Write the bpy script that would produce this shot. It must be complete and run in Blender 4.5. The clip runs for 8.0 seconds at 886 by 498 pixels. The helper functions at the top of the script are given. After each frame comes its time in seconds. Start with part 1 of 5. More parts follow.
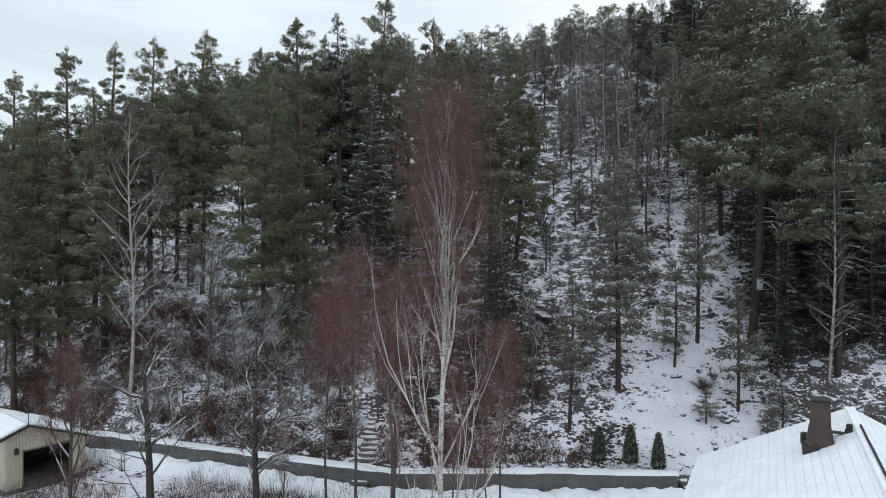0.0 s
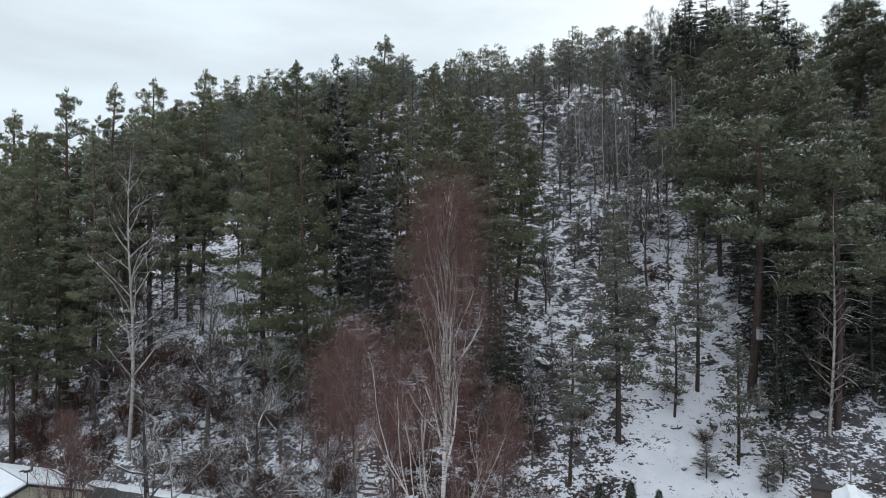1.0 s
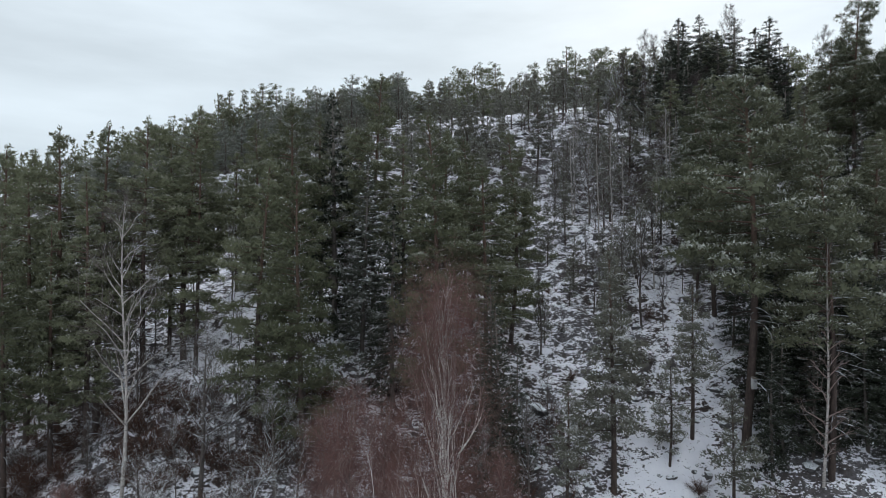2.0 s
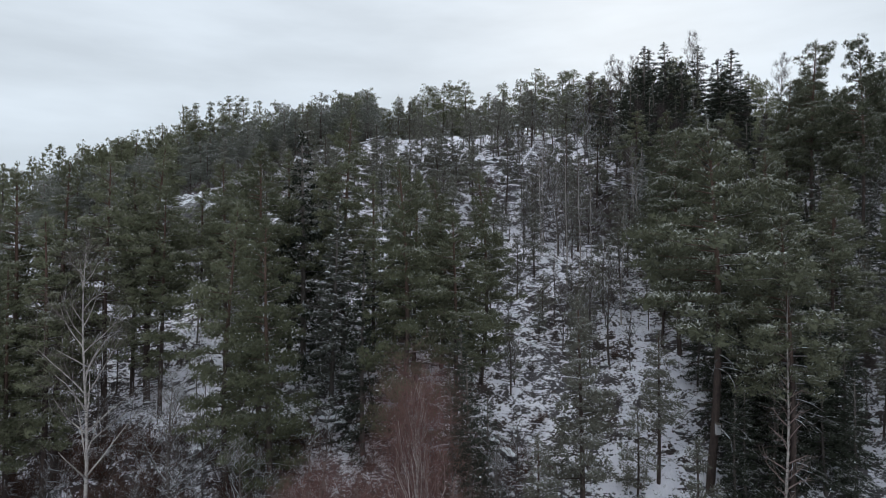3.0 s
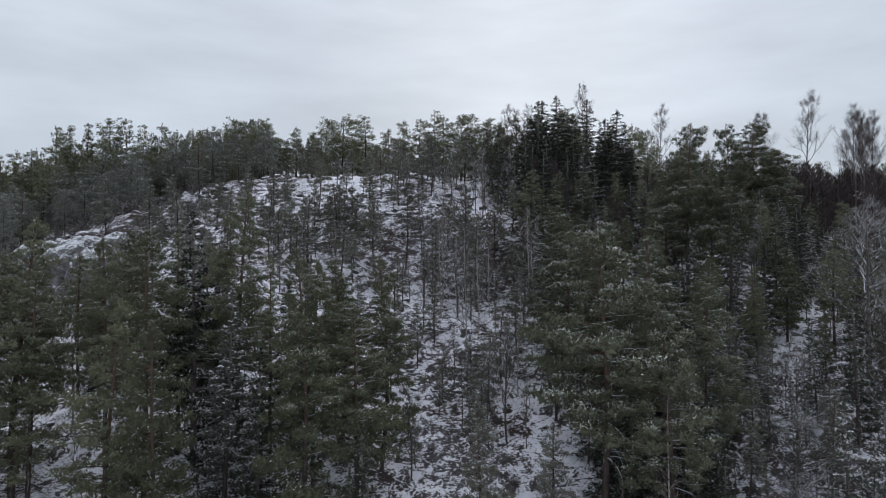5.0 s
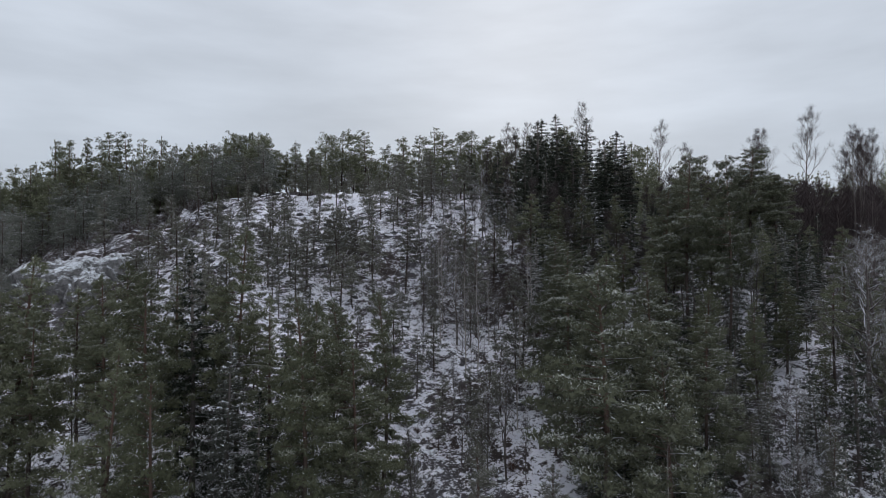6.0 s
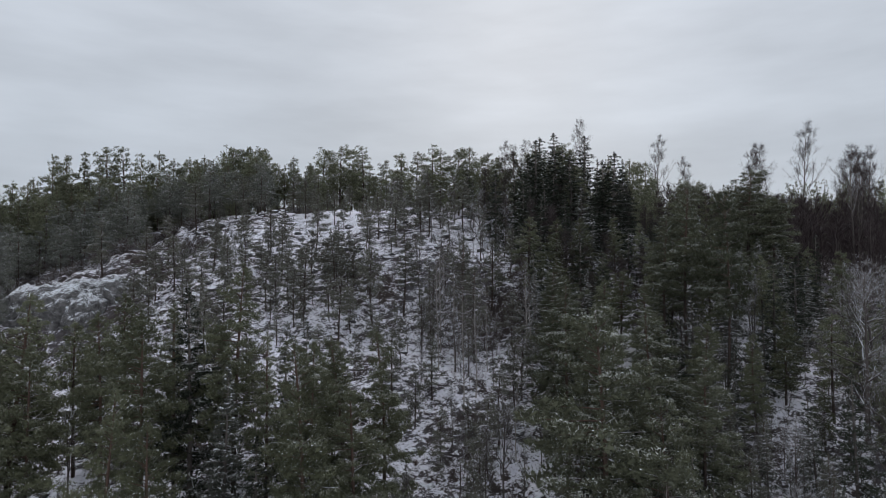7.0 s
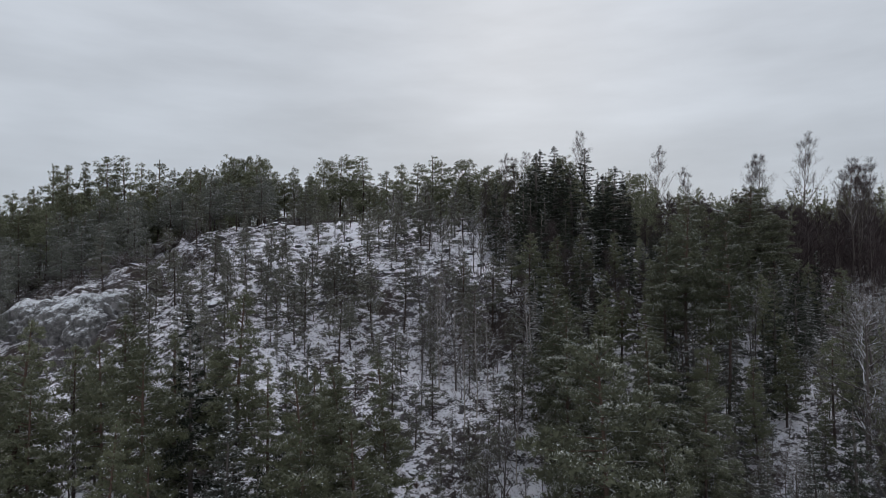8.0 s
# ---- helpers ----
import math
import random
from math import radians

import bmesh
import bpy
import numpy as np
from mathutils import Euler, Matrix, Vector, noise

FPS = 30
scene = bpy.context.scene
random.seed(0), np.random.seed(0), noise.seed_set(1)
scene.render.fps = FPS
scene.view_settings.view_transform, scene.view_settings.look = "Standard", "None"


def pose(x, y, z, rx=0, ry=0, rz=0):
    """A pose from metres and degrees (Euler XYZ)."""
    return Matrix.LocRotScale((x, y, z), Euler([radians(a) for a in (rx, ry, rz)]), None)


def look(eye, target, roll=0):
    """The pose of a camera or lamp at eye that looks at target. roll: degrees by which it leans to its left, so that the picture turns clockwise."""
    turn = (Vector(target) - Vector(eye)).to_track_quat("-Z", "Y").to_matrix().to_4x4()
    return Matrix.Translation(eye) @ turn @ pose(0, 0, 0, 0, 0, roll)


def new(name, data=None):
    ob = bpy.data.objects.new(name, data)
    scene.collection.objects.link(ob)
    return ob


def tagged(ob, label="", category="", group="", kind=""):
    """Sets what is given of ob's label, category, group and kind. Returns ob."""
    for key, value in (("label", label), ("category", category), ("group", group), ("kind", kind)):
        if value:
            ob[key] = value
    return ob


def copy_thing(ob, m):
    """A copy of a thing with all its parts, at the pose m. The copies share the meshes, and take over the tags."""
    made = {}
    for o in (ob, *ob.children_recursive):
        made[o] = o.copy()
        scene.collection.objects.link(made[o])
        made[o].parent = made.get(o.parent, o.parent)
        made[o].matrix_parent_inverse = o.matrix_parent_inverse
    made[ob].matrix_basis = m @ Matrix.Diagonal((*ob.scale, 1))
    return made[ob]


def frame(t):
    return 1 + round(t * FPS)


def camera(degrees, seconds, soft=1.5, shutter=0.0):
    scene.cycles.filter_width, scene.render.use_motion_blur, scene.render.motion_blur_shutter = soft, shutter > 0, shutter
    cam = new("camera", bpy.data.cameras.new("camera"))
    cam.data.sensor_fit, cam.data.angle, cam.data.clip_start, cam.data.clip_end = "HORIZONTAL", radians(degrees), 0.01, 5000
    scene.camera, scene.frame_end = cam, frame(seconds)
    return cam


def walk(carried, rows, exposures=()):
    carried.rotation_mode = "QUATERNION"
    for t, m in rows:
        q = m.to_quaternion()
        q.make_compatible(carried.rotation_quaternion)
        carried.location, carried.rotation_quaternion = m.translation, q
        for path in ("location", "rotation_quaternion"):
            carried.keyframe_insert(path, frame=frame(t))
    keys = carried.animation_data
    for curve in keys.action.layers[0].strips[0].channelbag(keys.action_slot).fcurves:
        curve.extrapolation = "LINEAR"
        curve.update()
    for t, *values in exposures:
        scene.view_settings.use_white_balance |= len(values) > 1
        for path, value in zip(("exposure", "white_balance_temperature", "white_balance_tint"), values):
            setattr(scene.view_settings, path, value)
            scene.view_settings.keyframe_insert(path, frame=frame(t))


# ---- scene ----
LENS = 71.5
cam = camera(LENS, 8.0, 0.7)
METRES, EYE, TILT, LEAN, TURN = 21.0, 12.3, 0.0, 0.0, 0.0
ROWS = [
    (0.0, 0.0, 0.0, 0.0, -0.0, 0.0, -0.0),
    (0.5, -0.0008, -0.0002, 0.0641, 0.01, 0.23, 0.03),
    (1.0, -0.0032, -0.0012, 0.129, -0.12, 0.44, 0.05),
    (1.5, -0.0067, -0.001, 0.1945, -0.3, 0.61, 0.03),
    (3.0, -0.0177, -0.0031, 0.3898, -3.68, 1.09, -0.12),
    (3.5, -0.0194, -0.0044, 0.4547, -6.72, 1.3, -0.09),
    (4.0, -0.0207, -0.0069, 0.5217, -10.6, 1.44, -0.01),
    (4.5, -0.0236, -0.0081, 0.5895, -12.9, 1.55, 0.08),
    (6.0, -0.0247, -0.0079, 0.7903, -13.09, 1.87, 0.06),
    (6.5, -0.0246, -0.0087, 0.8258, -13.1, 1.96, 0.03),
    (7.0, -0.0209, -0.0079, 0.9111, -13.21, 2.08, 0.19),
    (7.5, -0.0224, -0.0086, 0.9713, -13.21, 2.16, 0.17),
    (8.0, -0.0249, -0.0106, 0.999, -13.22, 2.17, 0.18),
]
EXPOSURES = [(0.0, 0.23, 6350, 6), (1.5, 0.15, 6350, 6), (3.5, -0.05, 6330, 10), (4.5, -0.15, 6250, 11), (6.5, -0.32, 6330, 12), (8.0, -0.4, 6450, 12)]
walk(cam, [(t, pose(0, 0, EYE, TILT, LEAN, TURN) @ pose(METRES * x, METRES * y, METRES * z, 90 + pitch, roll, yaw)) for t, x, y, z, yaw, pitch, roll in ROWS], EXPOSURES)
# ---- light: overcast winter sky ----
world = bpy.data.worlds.new("overcast_sky")
scene.world = world
world.use_nodes = True
wn, wl = world.node_tree.nodes, world.node_tree.links
wn.clear()


def wnode(kind, **inputs):
    n = wn.new(kind)
    for key, value in inputs.items():
        n.inputs[key.replace("_", " ")].default_value = value
    return n


SUN_EL, SUN_ROT = radians(24), radians(20)
sky = wnode("ShaderNodeTexSky")
sky.sky_type, sky.sun_disc, sky.sun_elevation, sky.sun_rotation = "NISHITA", False, SUN_EL, SUN_ROT
coord = wnode("ShaderNodeTexCoord")
split = wnode("ShaderNodeSeparateXYZ")
wl.new(coord.outputs["Generated"], split.inputs[0])
# overcast deck: brighter towards the zenith, with soft long cloud bands
height = wnode("ShaderNodeValToRGB")
height.color_ramp.elements[0].position, height.color_ramp.elements[0].color = 0.0, (0.53, 0.585, 0.645, 1)
height.color_ramp.elements[1].position, height.color_ramp.elements[1].color = 0.9, (1.05, 1.12, 1.2, 1)
mid = height.color_ramp.elements.new(0.22)
mid.color = (0.665, 0.725, 0.785, 1)
wl.new(split.outputs["Z"], height.inputs[0])
stretch = wnode("ShaderNodeMapping")
stretch.inputs["Scale"].default_value = (1.6, 1.6, 7.0)
wl.new(coord.outputs["Generated"], stretch.inputs[0])
cloud = wnode("ShaderNodeTexNoise", Scale=1.7, Detail=5.0, Roughness=0.5)
wl.new(stretch.outputs[0], cloud.inputs["Vector"])
bands = wnode("ShaderNodeMapRange")
bands.inputs["From Min"].default_value, bands.inputs["From Max"].default_value = 0.3, 0.7
bands.inputs["To Min"].default_value, bands.inputs["To Max"].default_value = 0.86, 1.12
wl.new(cloud.outputs["Fac"], bands.inputs["Value"])
deck = wnode("ShaderNodeVectorMath")
deck.operation = "SCALE"
wl.new(height.outputs[0], deck.inputs[0])
wl.new(bands.outputs[0], deck.inputs["Scale"])
thin = wnode("ShaderNodeVectorMath")
thin.operation = "SCALE"
thin.inputs["Scale"].default_value = 0.006
wl.new(sky.outputs[0], thin.inputs[0])
both = wnode("ShaderNodeVectorMath")
both.operation = "ADD"
wl.new(deck.outputs[0], both.inputs[0])
wl.new(thin.outputs[0], both.inputs[1])
back = wnode("ShaderNodeBackground", Strength=1.0)
wl.new(both.outputs[0], back.inputs["Color"])
wout = wnode("ShaderNodeOutputWorld")
wl.new(back.outputs[0], wout.inputs["Surface"])

sun_data = bpy.data.lights.new("sun", "SUN")
sun_data.energy, sun_data.angle, sun_data.color = 0.4, radians(30), (1.0, 0.97, 0.93)
sun = new("sun", sun_data)
sun.matrix_world = look((40, 60, 80), (20, 10, 0))
# ---- materials ----
def base_mat(name, rough=0.85, spec=0.25):
    m = bpy.data.materials.new(name)
    m.use_nodes = True
    t = m.node_tree
    b = t.nodes["Principled BSDF"]
    b.inputs["Roughness"].default_value = rough
    b.inputs["Specular IOR Level"].default_value = spec
    return m, t, b


def add(t, kind, **inputs):
    n = t.nodes.new(kind)
    for key, value in inputs.items():
        n.inputs[key.replace("_", " ")].default_value = value
    return n


def noise_fac(t, scale, detail=4.0, rough=0.6, lo=0.35, hi=0.65, stretch=None):
    """A 0-1 noise in the object's own metres."""
    c = add(t, "ShaderNodeTexCoord")
    n = add(t, "ShaderNodeTexNoise", Scale=scale, Detail=detail, Roughness=rough)
    if stretch:
        mp = add(t, "ShaderNodeMapping")
        mp.inputs["Scale"].default_value = stretch
        t.links.new(c.outputs["Object"], mp.inputs[0])
        t.links.new(mp.outputs[0], n.inputs["Vector"])
    else:
        t.links.new(c.outputs["Object"], n.inputs["Vector"])
    r = add(t, "ShaderNodeMapRange")
    r.inputs["From Min"].default_value, r.inputs["From Max"].default_value = lo, hi
    t.links.new(n.outputs["Fac"], r.inputs["Value"])
    return r.outputs[0]


def mixed(t, fac, a, b):
    n = t.nodes.new("ShaderNodeMix")
    n.data_type = "RGBA"
    for sock, v in ((n.inputs[0], fac), (n.inputs[6], a), (n.inputs[7], b)):
        if isinstance(v, (int, float)):
            sock.default_value = v
        elif isinstance(v, tuple):
            sock.default_value = (*v, 1)
        else:
            t.links.new(v, sock)
    return n.outputs[2]


def math_node(t, op, a, b, clamp=False):
    n = t.nodes.new("ShaderNodeMath")
    n.operation, n.use_clamp = op, clamp
    for sock, v in zip(n.inputs, (a, b)):
        if isinstance(v, (int, float)):
            sock.default_value = v
        else:
            t.links.new(v, sock)
    return n.outputs[0]


def upness(t, lo, hi, true_normal=True):
    g = add(t, "ShaderNodeNewGeometry")
    s = add(t, "ShaderNodeSeparateXYZ")
    t.links.new(g.outputs["True Normal" if true_normal else "Normal"], s.inputs[0])
    r = add(t, "ShaderNodeMapRange")
    r.inputs["From Min"].default_value, r.inputs["From Max"].default_value = lo, hi
    t.links.new(s.outputs["Z"], r.inputs["Value"])
    return r.outputs[0]


def bump(t, b, fac, strength, distance):
    n = add(t, "ShaderNodeBump", Strength=strength, Distance=distance)
    t.links.new(fac, n.inputs["Height"])
    t.links.new(n.outputs[0], b.inputs["Normal"])


SNOW = (0.80, 0.82, 0.86)


def snow_mat():
    m, t, b = base_mat("snow", 0.7, 0.2)
    f = noise_fac(t, 1.3)
    t.links.new(mixed(t, f, (0.76, 0.78, 0.83), (0.84, 0.855, 0.88)), b.inputs["Base Color"])
    bump(t, b, noise_fac(t, 9.0), 0.25, 0.03)
    return m


def ground_mat():
    """Snow on flat ledges, bare rock, heather and litter where it is steep or has melted."""
    m, t, b = base_mat("snowy_ground", 0.85, 0.2)
    rock = mixed(t, noise_fac(t, 5.0, 6, 0.75), (0.047, 0.043, 0.046), (0.157, 0.147, 0.153))
    heath = mixed(t, noise_fac(t, 8.0, 6, 0.75), (0.030, 0.024, 0.023), (0.088, 0.069, 0.064))
    bare = mixed(t, noise_fac(t, 0.22, 3, 0.6, 0.42, 0.58), heath, rock)
    flat = upness(t, 0.30, 1.0)
    spots = math_node(t, "ADD", math_node(t, "MULTIPLY", noise_fac(t, 1.0, 5, 0.7, 0.25, 0.75, (1, 1, 1.8)), 0.75), math_node(t, "ADD", math_node(t, "MULTIPLY", noise_fac(t, 4.2, 4, 0.65, 0.25, 0.75, (1, 1, 2.2)), 0.70), math_node(t, "MULTIPLY", noise_fac(t, 14.0, 3, 0.6, 0.25, 0.75), 0.25)))
    broad = noise_fac(t, 0.11, 3, 0.5, 0.25, 0.75)
    # open snow keeps its cover, wooded ground is mottled
    at = add(t, "ShaderNodeAttribute")
    at.attribute_name = "cover"
    level = math_node(t, "ADD", math_node(t, "ADD", spots, math_node(t, "MULTIPLY", broad, 0.35)), math_node(t, "ADD", at.outputs["Fac"], math_node(t, "MULTIPLY", flat, 0.42)))
    edge = add(t, "ShaderNodeMapRange")
    edge.inputs["From Min"].default_value, edge.inputs["From Max"].default_value = 1.22, 1.26
    t.links.new(level, edge.inputs["Value"])
    cover = edge.outputs[0]
    snow = mixed(t, noise_fac(t, 0.8), (0.74, 0.735, 0.80), (0.845, 0.835, 0.88))
    t.links.new(mixed(t, cover, bare, snow), b.inputs["Base Color"])
    bump(t, b, noise_fac(t, 3.0, 7, 0.7, 0.2, 0.8), 0.6, 0.12)
    return m


def needle_mat(name, dark, light, frost, share):
    """Needles: each sprig its own green, a share of them rimed."""
    m, t, b = base_mat(name, 0.75, 0.15)
    g = add(t, "ShaderNodeNewGeometry")
    o = add(t, "ShaderNodeObjectInfo")
    tree = mixed(t, o.outputs["Random"], dark, light)
    leaf = mixed(t, math_node(t, "MULTIPLY", g.outputs["Random Per Island"], 0.4), tree, light)
    own = math_node(t, "FRACT", math_node(t, "MULTIPLY", o.outputs["Random"], 17.3), 0.0)
    at = add(t, "ShaderNodeAttribute")
    at.attribute_name = "rime"
    part_ = math_node(t, "SUBTRACT", math_node(t, "MULTIPLY", at.outputs["Fac"], 1.5), math_node(t, "MULTIPLY", g.outputs["Random Per Island"], 0.9), True)
    t.links.new(mixed(t, math_node(t, "MULTIPLY", part_, math_node(t, "MULTIPLY", math_node(t, "ADD", math_node(t, "MULTIPLY", own, 0.9), 0.55), share), True), leaf, frost), b.inputs["Base Color"])
    return m


def bark_mat(name, low, high, top, rime, orange_from=0.45, lo=0.25, hi=0.8):
    """Bark that turns from low to top colour up the tree, with rime on upper faces."""
    m, t, b = base_mat(name, 0.9, 0.15)
    c = add(t, "ShaderNodeTexCoord")
    s = add(t, "ShaderNodeSeparateXYZ")
    t.links.new(c.outputs["Object"], s.inputs[0])
    r = add(t, "ShaderNodeMapRange")
    r.inputs["From Min"].default_value, r.inputs["From Max"].default_value = orange_from * 20, orange_from * 20 + 4
    t.links.new(s.outputs["Z"], r.inputs["Value"])
    body = mixed(t, noise_fac(t, 7.0, 5, 0.7, 0.3, 0.7, (1, 1, 0.25)), low, high)
    body = mixed(t, r.outputs[0], body, top)
    snow = math_node(t, "MULTIPLY", upness(t, lo, hi), noise_fac(t, 1.7, 3, 0.6, 0.4, 0.6))
    t.links.new(mixed(t, snow, body, rime), b.inputs["Base Color"])
    bump(t, b, noise_fac(t, 14.0, 4, 0.7, 0.3, 0.7, (1, 1, 0.3)), 0.5, 0.03)
    return m


def birch_mat(name, dull, bright):
    m, t, b = base_mat(name, 0.8, 0.2)
    marks = noise_fac(t, 5.0, 5, 0.75, 0.52, 0.64, (1, 1, 3.2))
    white = mixed(t, noise_fac(t, 2.0), dull, bright)
    t.links.new(mixed(t, marks, white, (0.06, 0.05, 0.05)), b.inputs["Base Color"])
    return m


def twig_mat(name, a, c, rime, share):
    m, t, b = base_mat(name, 0.9, 0.1)
    g = add(t, "ShaderNodeNewGeometry")
    r = add(t, "ShaderNodeMapRange")
    r.inputs["From Min"].default_value, r.inputs["From Max"].default_value = 1.0 - share, 1.0 - share + 0.1
    t.links.new(g.outputs["Random Per Island"], r.inputs["Value"])
    t.links.new(mixed(t, r.outputs[0], mixed(t, g.outputs["Random Per Island"], a, c), rime), b.inputs["Base Color"])
    return m


def worn_mat(name, a, c, rough=0.85, scale=3.0, stretch=None, metal=0.0, bumps=0.3):
    m, t, b = base_mat(name, rough, 0.3)
    b.inputs["Metallic"].default_value = metal
    big = noise_fac(t, scale, 5, 0.65, 0.3, 0.7, stretch)
    fine = noise_fac(t, scale * 9, 3, 0.6, 0.3, 0.7, stretch)
    t.links.new(mixed(t, math_node(t, "ADD", math_node(t, "MULTIPLY", big, 0.7), math_node(t, "MULTIPLY", fine, 0.3)), a, c), b.inputs["Base Color"])
    bump(t, b, fine, bumps, 0.01)
    return m


M_SNOW = snow_mat()
M_GROUND = ground_mat()
FROST = (0.50, 0.50, 0.44)
M_PINE = needle_mat("pine_needles", (0.067, 0.072, 0.041), (0.169, 0.174, 0.109), FROST, 0.65)
M_YOUNG = needle_mat("young_pine_needles", (0.084, 0.082, 0.064), (0.160, 0.154, 0.124), (0.50, 0.50, 0.49), 0.9)
M_SPRUCE = needle_mat("spruce_needles", (0.017, 0.021, 0.014), (0.048, 0.054, 0.038), (0.45, 0.46, 0.44), 0.7)
# greens paler than M_PINE: distance haze put into the colour, besides the rime
M_HAZY = needle_mat("hazy_rimed_pine_needles", (0.086, 0.092, 0.076), (0.178, 0.181, 0.154), (0.5, 0.51, 0.50), 0.85)
M_SNOWSPRUCE = needle_mat("snowy_spruce_needles", (0.046, 0.050, 0.040), (0.092, 0.096, 0.080), (0.62, 0.61, 0.60), 1.0)
M_THUJA = needle_mat("thuja_foliage", (0.020, 0.034, 0.014), (0.060, 0.074, 0.034), (0.7, 0.72, 0.72), 0.6)
M_PINEBARK = bark_mat("pine_bark", (0.034, 0.027, 0.025), (0.100, 0.074, 0.064), (0.122, 0.080, 0.064), (0.62, 0.64, 0.68), 0.42)
M_GREYBARK = bark_mat("grey_bark", (0.05, 0.042, 0.038), (0.15, 0.13, 0.12), (0.19, 0.165, 0.15), (0.66, 0.68, 0.71), 0.4, 0.1, 0.6)
M_BIRCH = birch_mat("birch_bark", (0.32, 0.29, 0.27), (0.50, 0.46, 0.43))
M_WHITEBIRCH = birch_mat("white_birch_bark", (0.52, 0.48, 0.45), (0.72, 0.68, 0.64))
M_REDTWIG = twig_mat("birch_twigs", (0.105, 0.058, 0.052), (0.20, 0.115, 0.103), (0.5, 0.48, 0.48), 0.03)
M_DARKTWIG = twig_mat("dark_twigs", (0.036, 0.028, 0.028), (0.082, 0.063, 0.062), (0.25, 0.24, 0.25), 0.05)
M_RIMETWIG = twig_mat("white_rimed_twigs", (0.09, 0.075, 0.07), (0.20, 0.18, 0.175), (0.58, 0.59, 0.61), 0.45)
M_BROAD = needle_mat("rimed_pine_needles", (0.048, 0.052, 0.031), (0.120, 0.124, 0.081), (0.62, 0.63, 0.58), 1.0)
M_GREYTWIG = twig_mat("rimed_twigs", (0.075, 0.058, 0.052), (0.16, 0.135, 0.125), (0.50, 0.51, 0.54), 0.24)
M_HEATH = twig_mat("heather_twigs", (0.055, 0.031, 0.024), (0.13, 0.073, 0.055), (0.6, 0.61, 0.63), 0.10)
M_CONCRETE = worn_mat("concrete", (0.075, 0.073, 0.072), (0.17, 0.165, 0.16), 0.9, 1.2)
M_STEP = worn_mat("weathered_wood", (0.10, 0.085, 0.075), (0.22, 0.19, 0.17), 0.85, 2.5, (1, 6, 6))
M_BOARD = worn_mat("cream_boards", (0.40, 0.36, 0.28), (0.56, 0.51, 0.41), 0.7, 1.5, (4, 4, 0.6))
M_DARK = worn_mat("dark_trim", (0.018, 0.017, 0.017), (0.045, 0.042, 0.04), 0.6, 3.0)
M_INSIDE = worn_mat("shed_interior", (0.05, 0.043, 0.036), (0.11, 0.095, 0.08), 0.9, 2.0)
M_CHIMNEY = worn_mat("chimney_cladding", (0.042, 0.031, 0.028), (0.10, 0.072, 0.062), 0.6, 2.5)
M_HOUSE = worn_mat("house_boards", (0.45, 0.43, 0.40), (0.6, 0.58, 0.55), 0.7, 1.5, (4, 4, 0.6))


def rock_mat():
    m, t, b = base_mat("snowy_rock", 0.9, 0.2)
    stone = mixed(t, noise_fac(t, 2.5, 6, 0.7, 0.3, 0.7), (0.04, 0.038, 0.04), (0.15, 0.145, 0.145))
    top = math_node(t, "MULTIPLY", upness(t, 0.55, 0.8), noise_fac(t, 2.0, 4, 0.6, 0.3, 0.45))
    t.links.new(mixed(t, top, stone, SNOW), b.inputs["Base Color"])
    bump(t, b, noise_fac(t, 8.0, 5, 0.7, 0.3, 0.7), 0.5, 0.05)
    return m


def cliff_mat():
    """Grey bedrock with snow lodged on its ledges and in its cracks."""
    m, t, b = base_mat("snow_streaked_bedrock", 0.9, 0.2)
    stone = mixed(t, noise_fac(t, 6.0, 7, 0.8, 0.35, 0.65), (0.045, 0.043, 0.043), (0.26, 0.25, 0.245))
    up = upness(t, -0.05, 0.85, False)
    spots = noise_fac(t, 9.0, 6, 0.75, 0.3, 0.7, (1, 1, 2.6))
    fine = noise_fac(t, 30.0, 5, 0.75, 0.3, 0.7, (1, 1, 2.2))
    level = math_node(t, "ADD", math_node(t, "MULTIPLY", up, 0.5), math_node(t, "ADD", math_node(t, "MULTIPLY", spots, 0.55), math_node(t, "MULTIPLY", fine, 0.75)))
    edge = add(t, "ShaderNodeMapRange")
    edge.inputs["From Min"].default_value, edge.inputs["From Max"].default_value = 1.00, 1.06
    t.links.new(level, edge.inputs["Value"])
    t.links.new(mixed(t, edge.outputs[0], stone, SNOW), b.inputs["Base Color"])
    bump(t, b, noise_fac(t, 9.0, 6, 0.8, 0.3, 0.7), 1.0, 0.08)
    return m


M_ROCK = rock_mat()
M_CLIFF = cliff_mat()
M_BIRCHTWIG = worn_mat("birch_branch_bark", (0.16, 0.11, 0.10), (0.34, 0.27, 0.25), 0.85, 3.0)
M_DARKBARK = bark_mat("dark_bark", (0.03, 0.025, 0.024), (0.08, 0.068, 0.064), (0.09, 0.075, 0.07), (0.4, 0.41, 0.43), 0.4, 0.5, 0.9)

M_NEST = worn_mat("weathered_pale_boards", (0.34, 0.34, 0.34), (0.5, 0.5, 0.51), 0.85, 3.0, (4, 4, 0.6))
# ---- ground ----
def value_noise(x, y, seed=0):
    xi, yi = np.floor(x), np.floor(y)
    fx, fy = x - xi, y - yi
    fx, fy = fx * fx * (3 - 2 * fx), fy * fy * (3 - 2 * fy)

    def lattice(a, b):
        v = np.sin(a * 127.1 + b * 311.7 + seed * 74.7) * 43758.5453
        return v - np.floor(v)
    low = lattice(xi, yi) * (1 - fx) + lattice(xi + 1, yi) * fx
    high = lattice(xi, yi + 1) * (1 - fx) + lattice(xi + 1, yi + 1) * fx
    return (low * (1 - fy) + high * fy) * 2 - 1


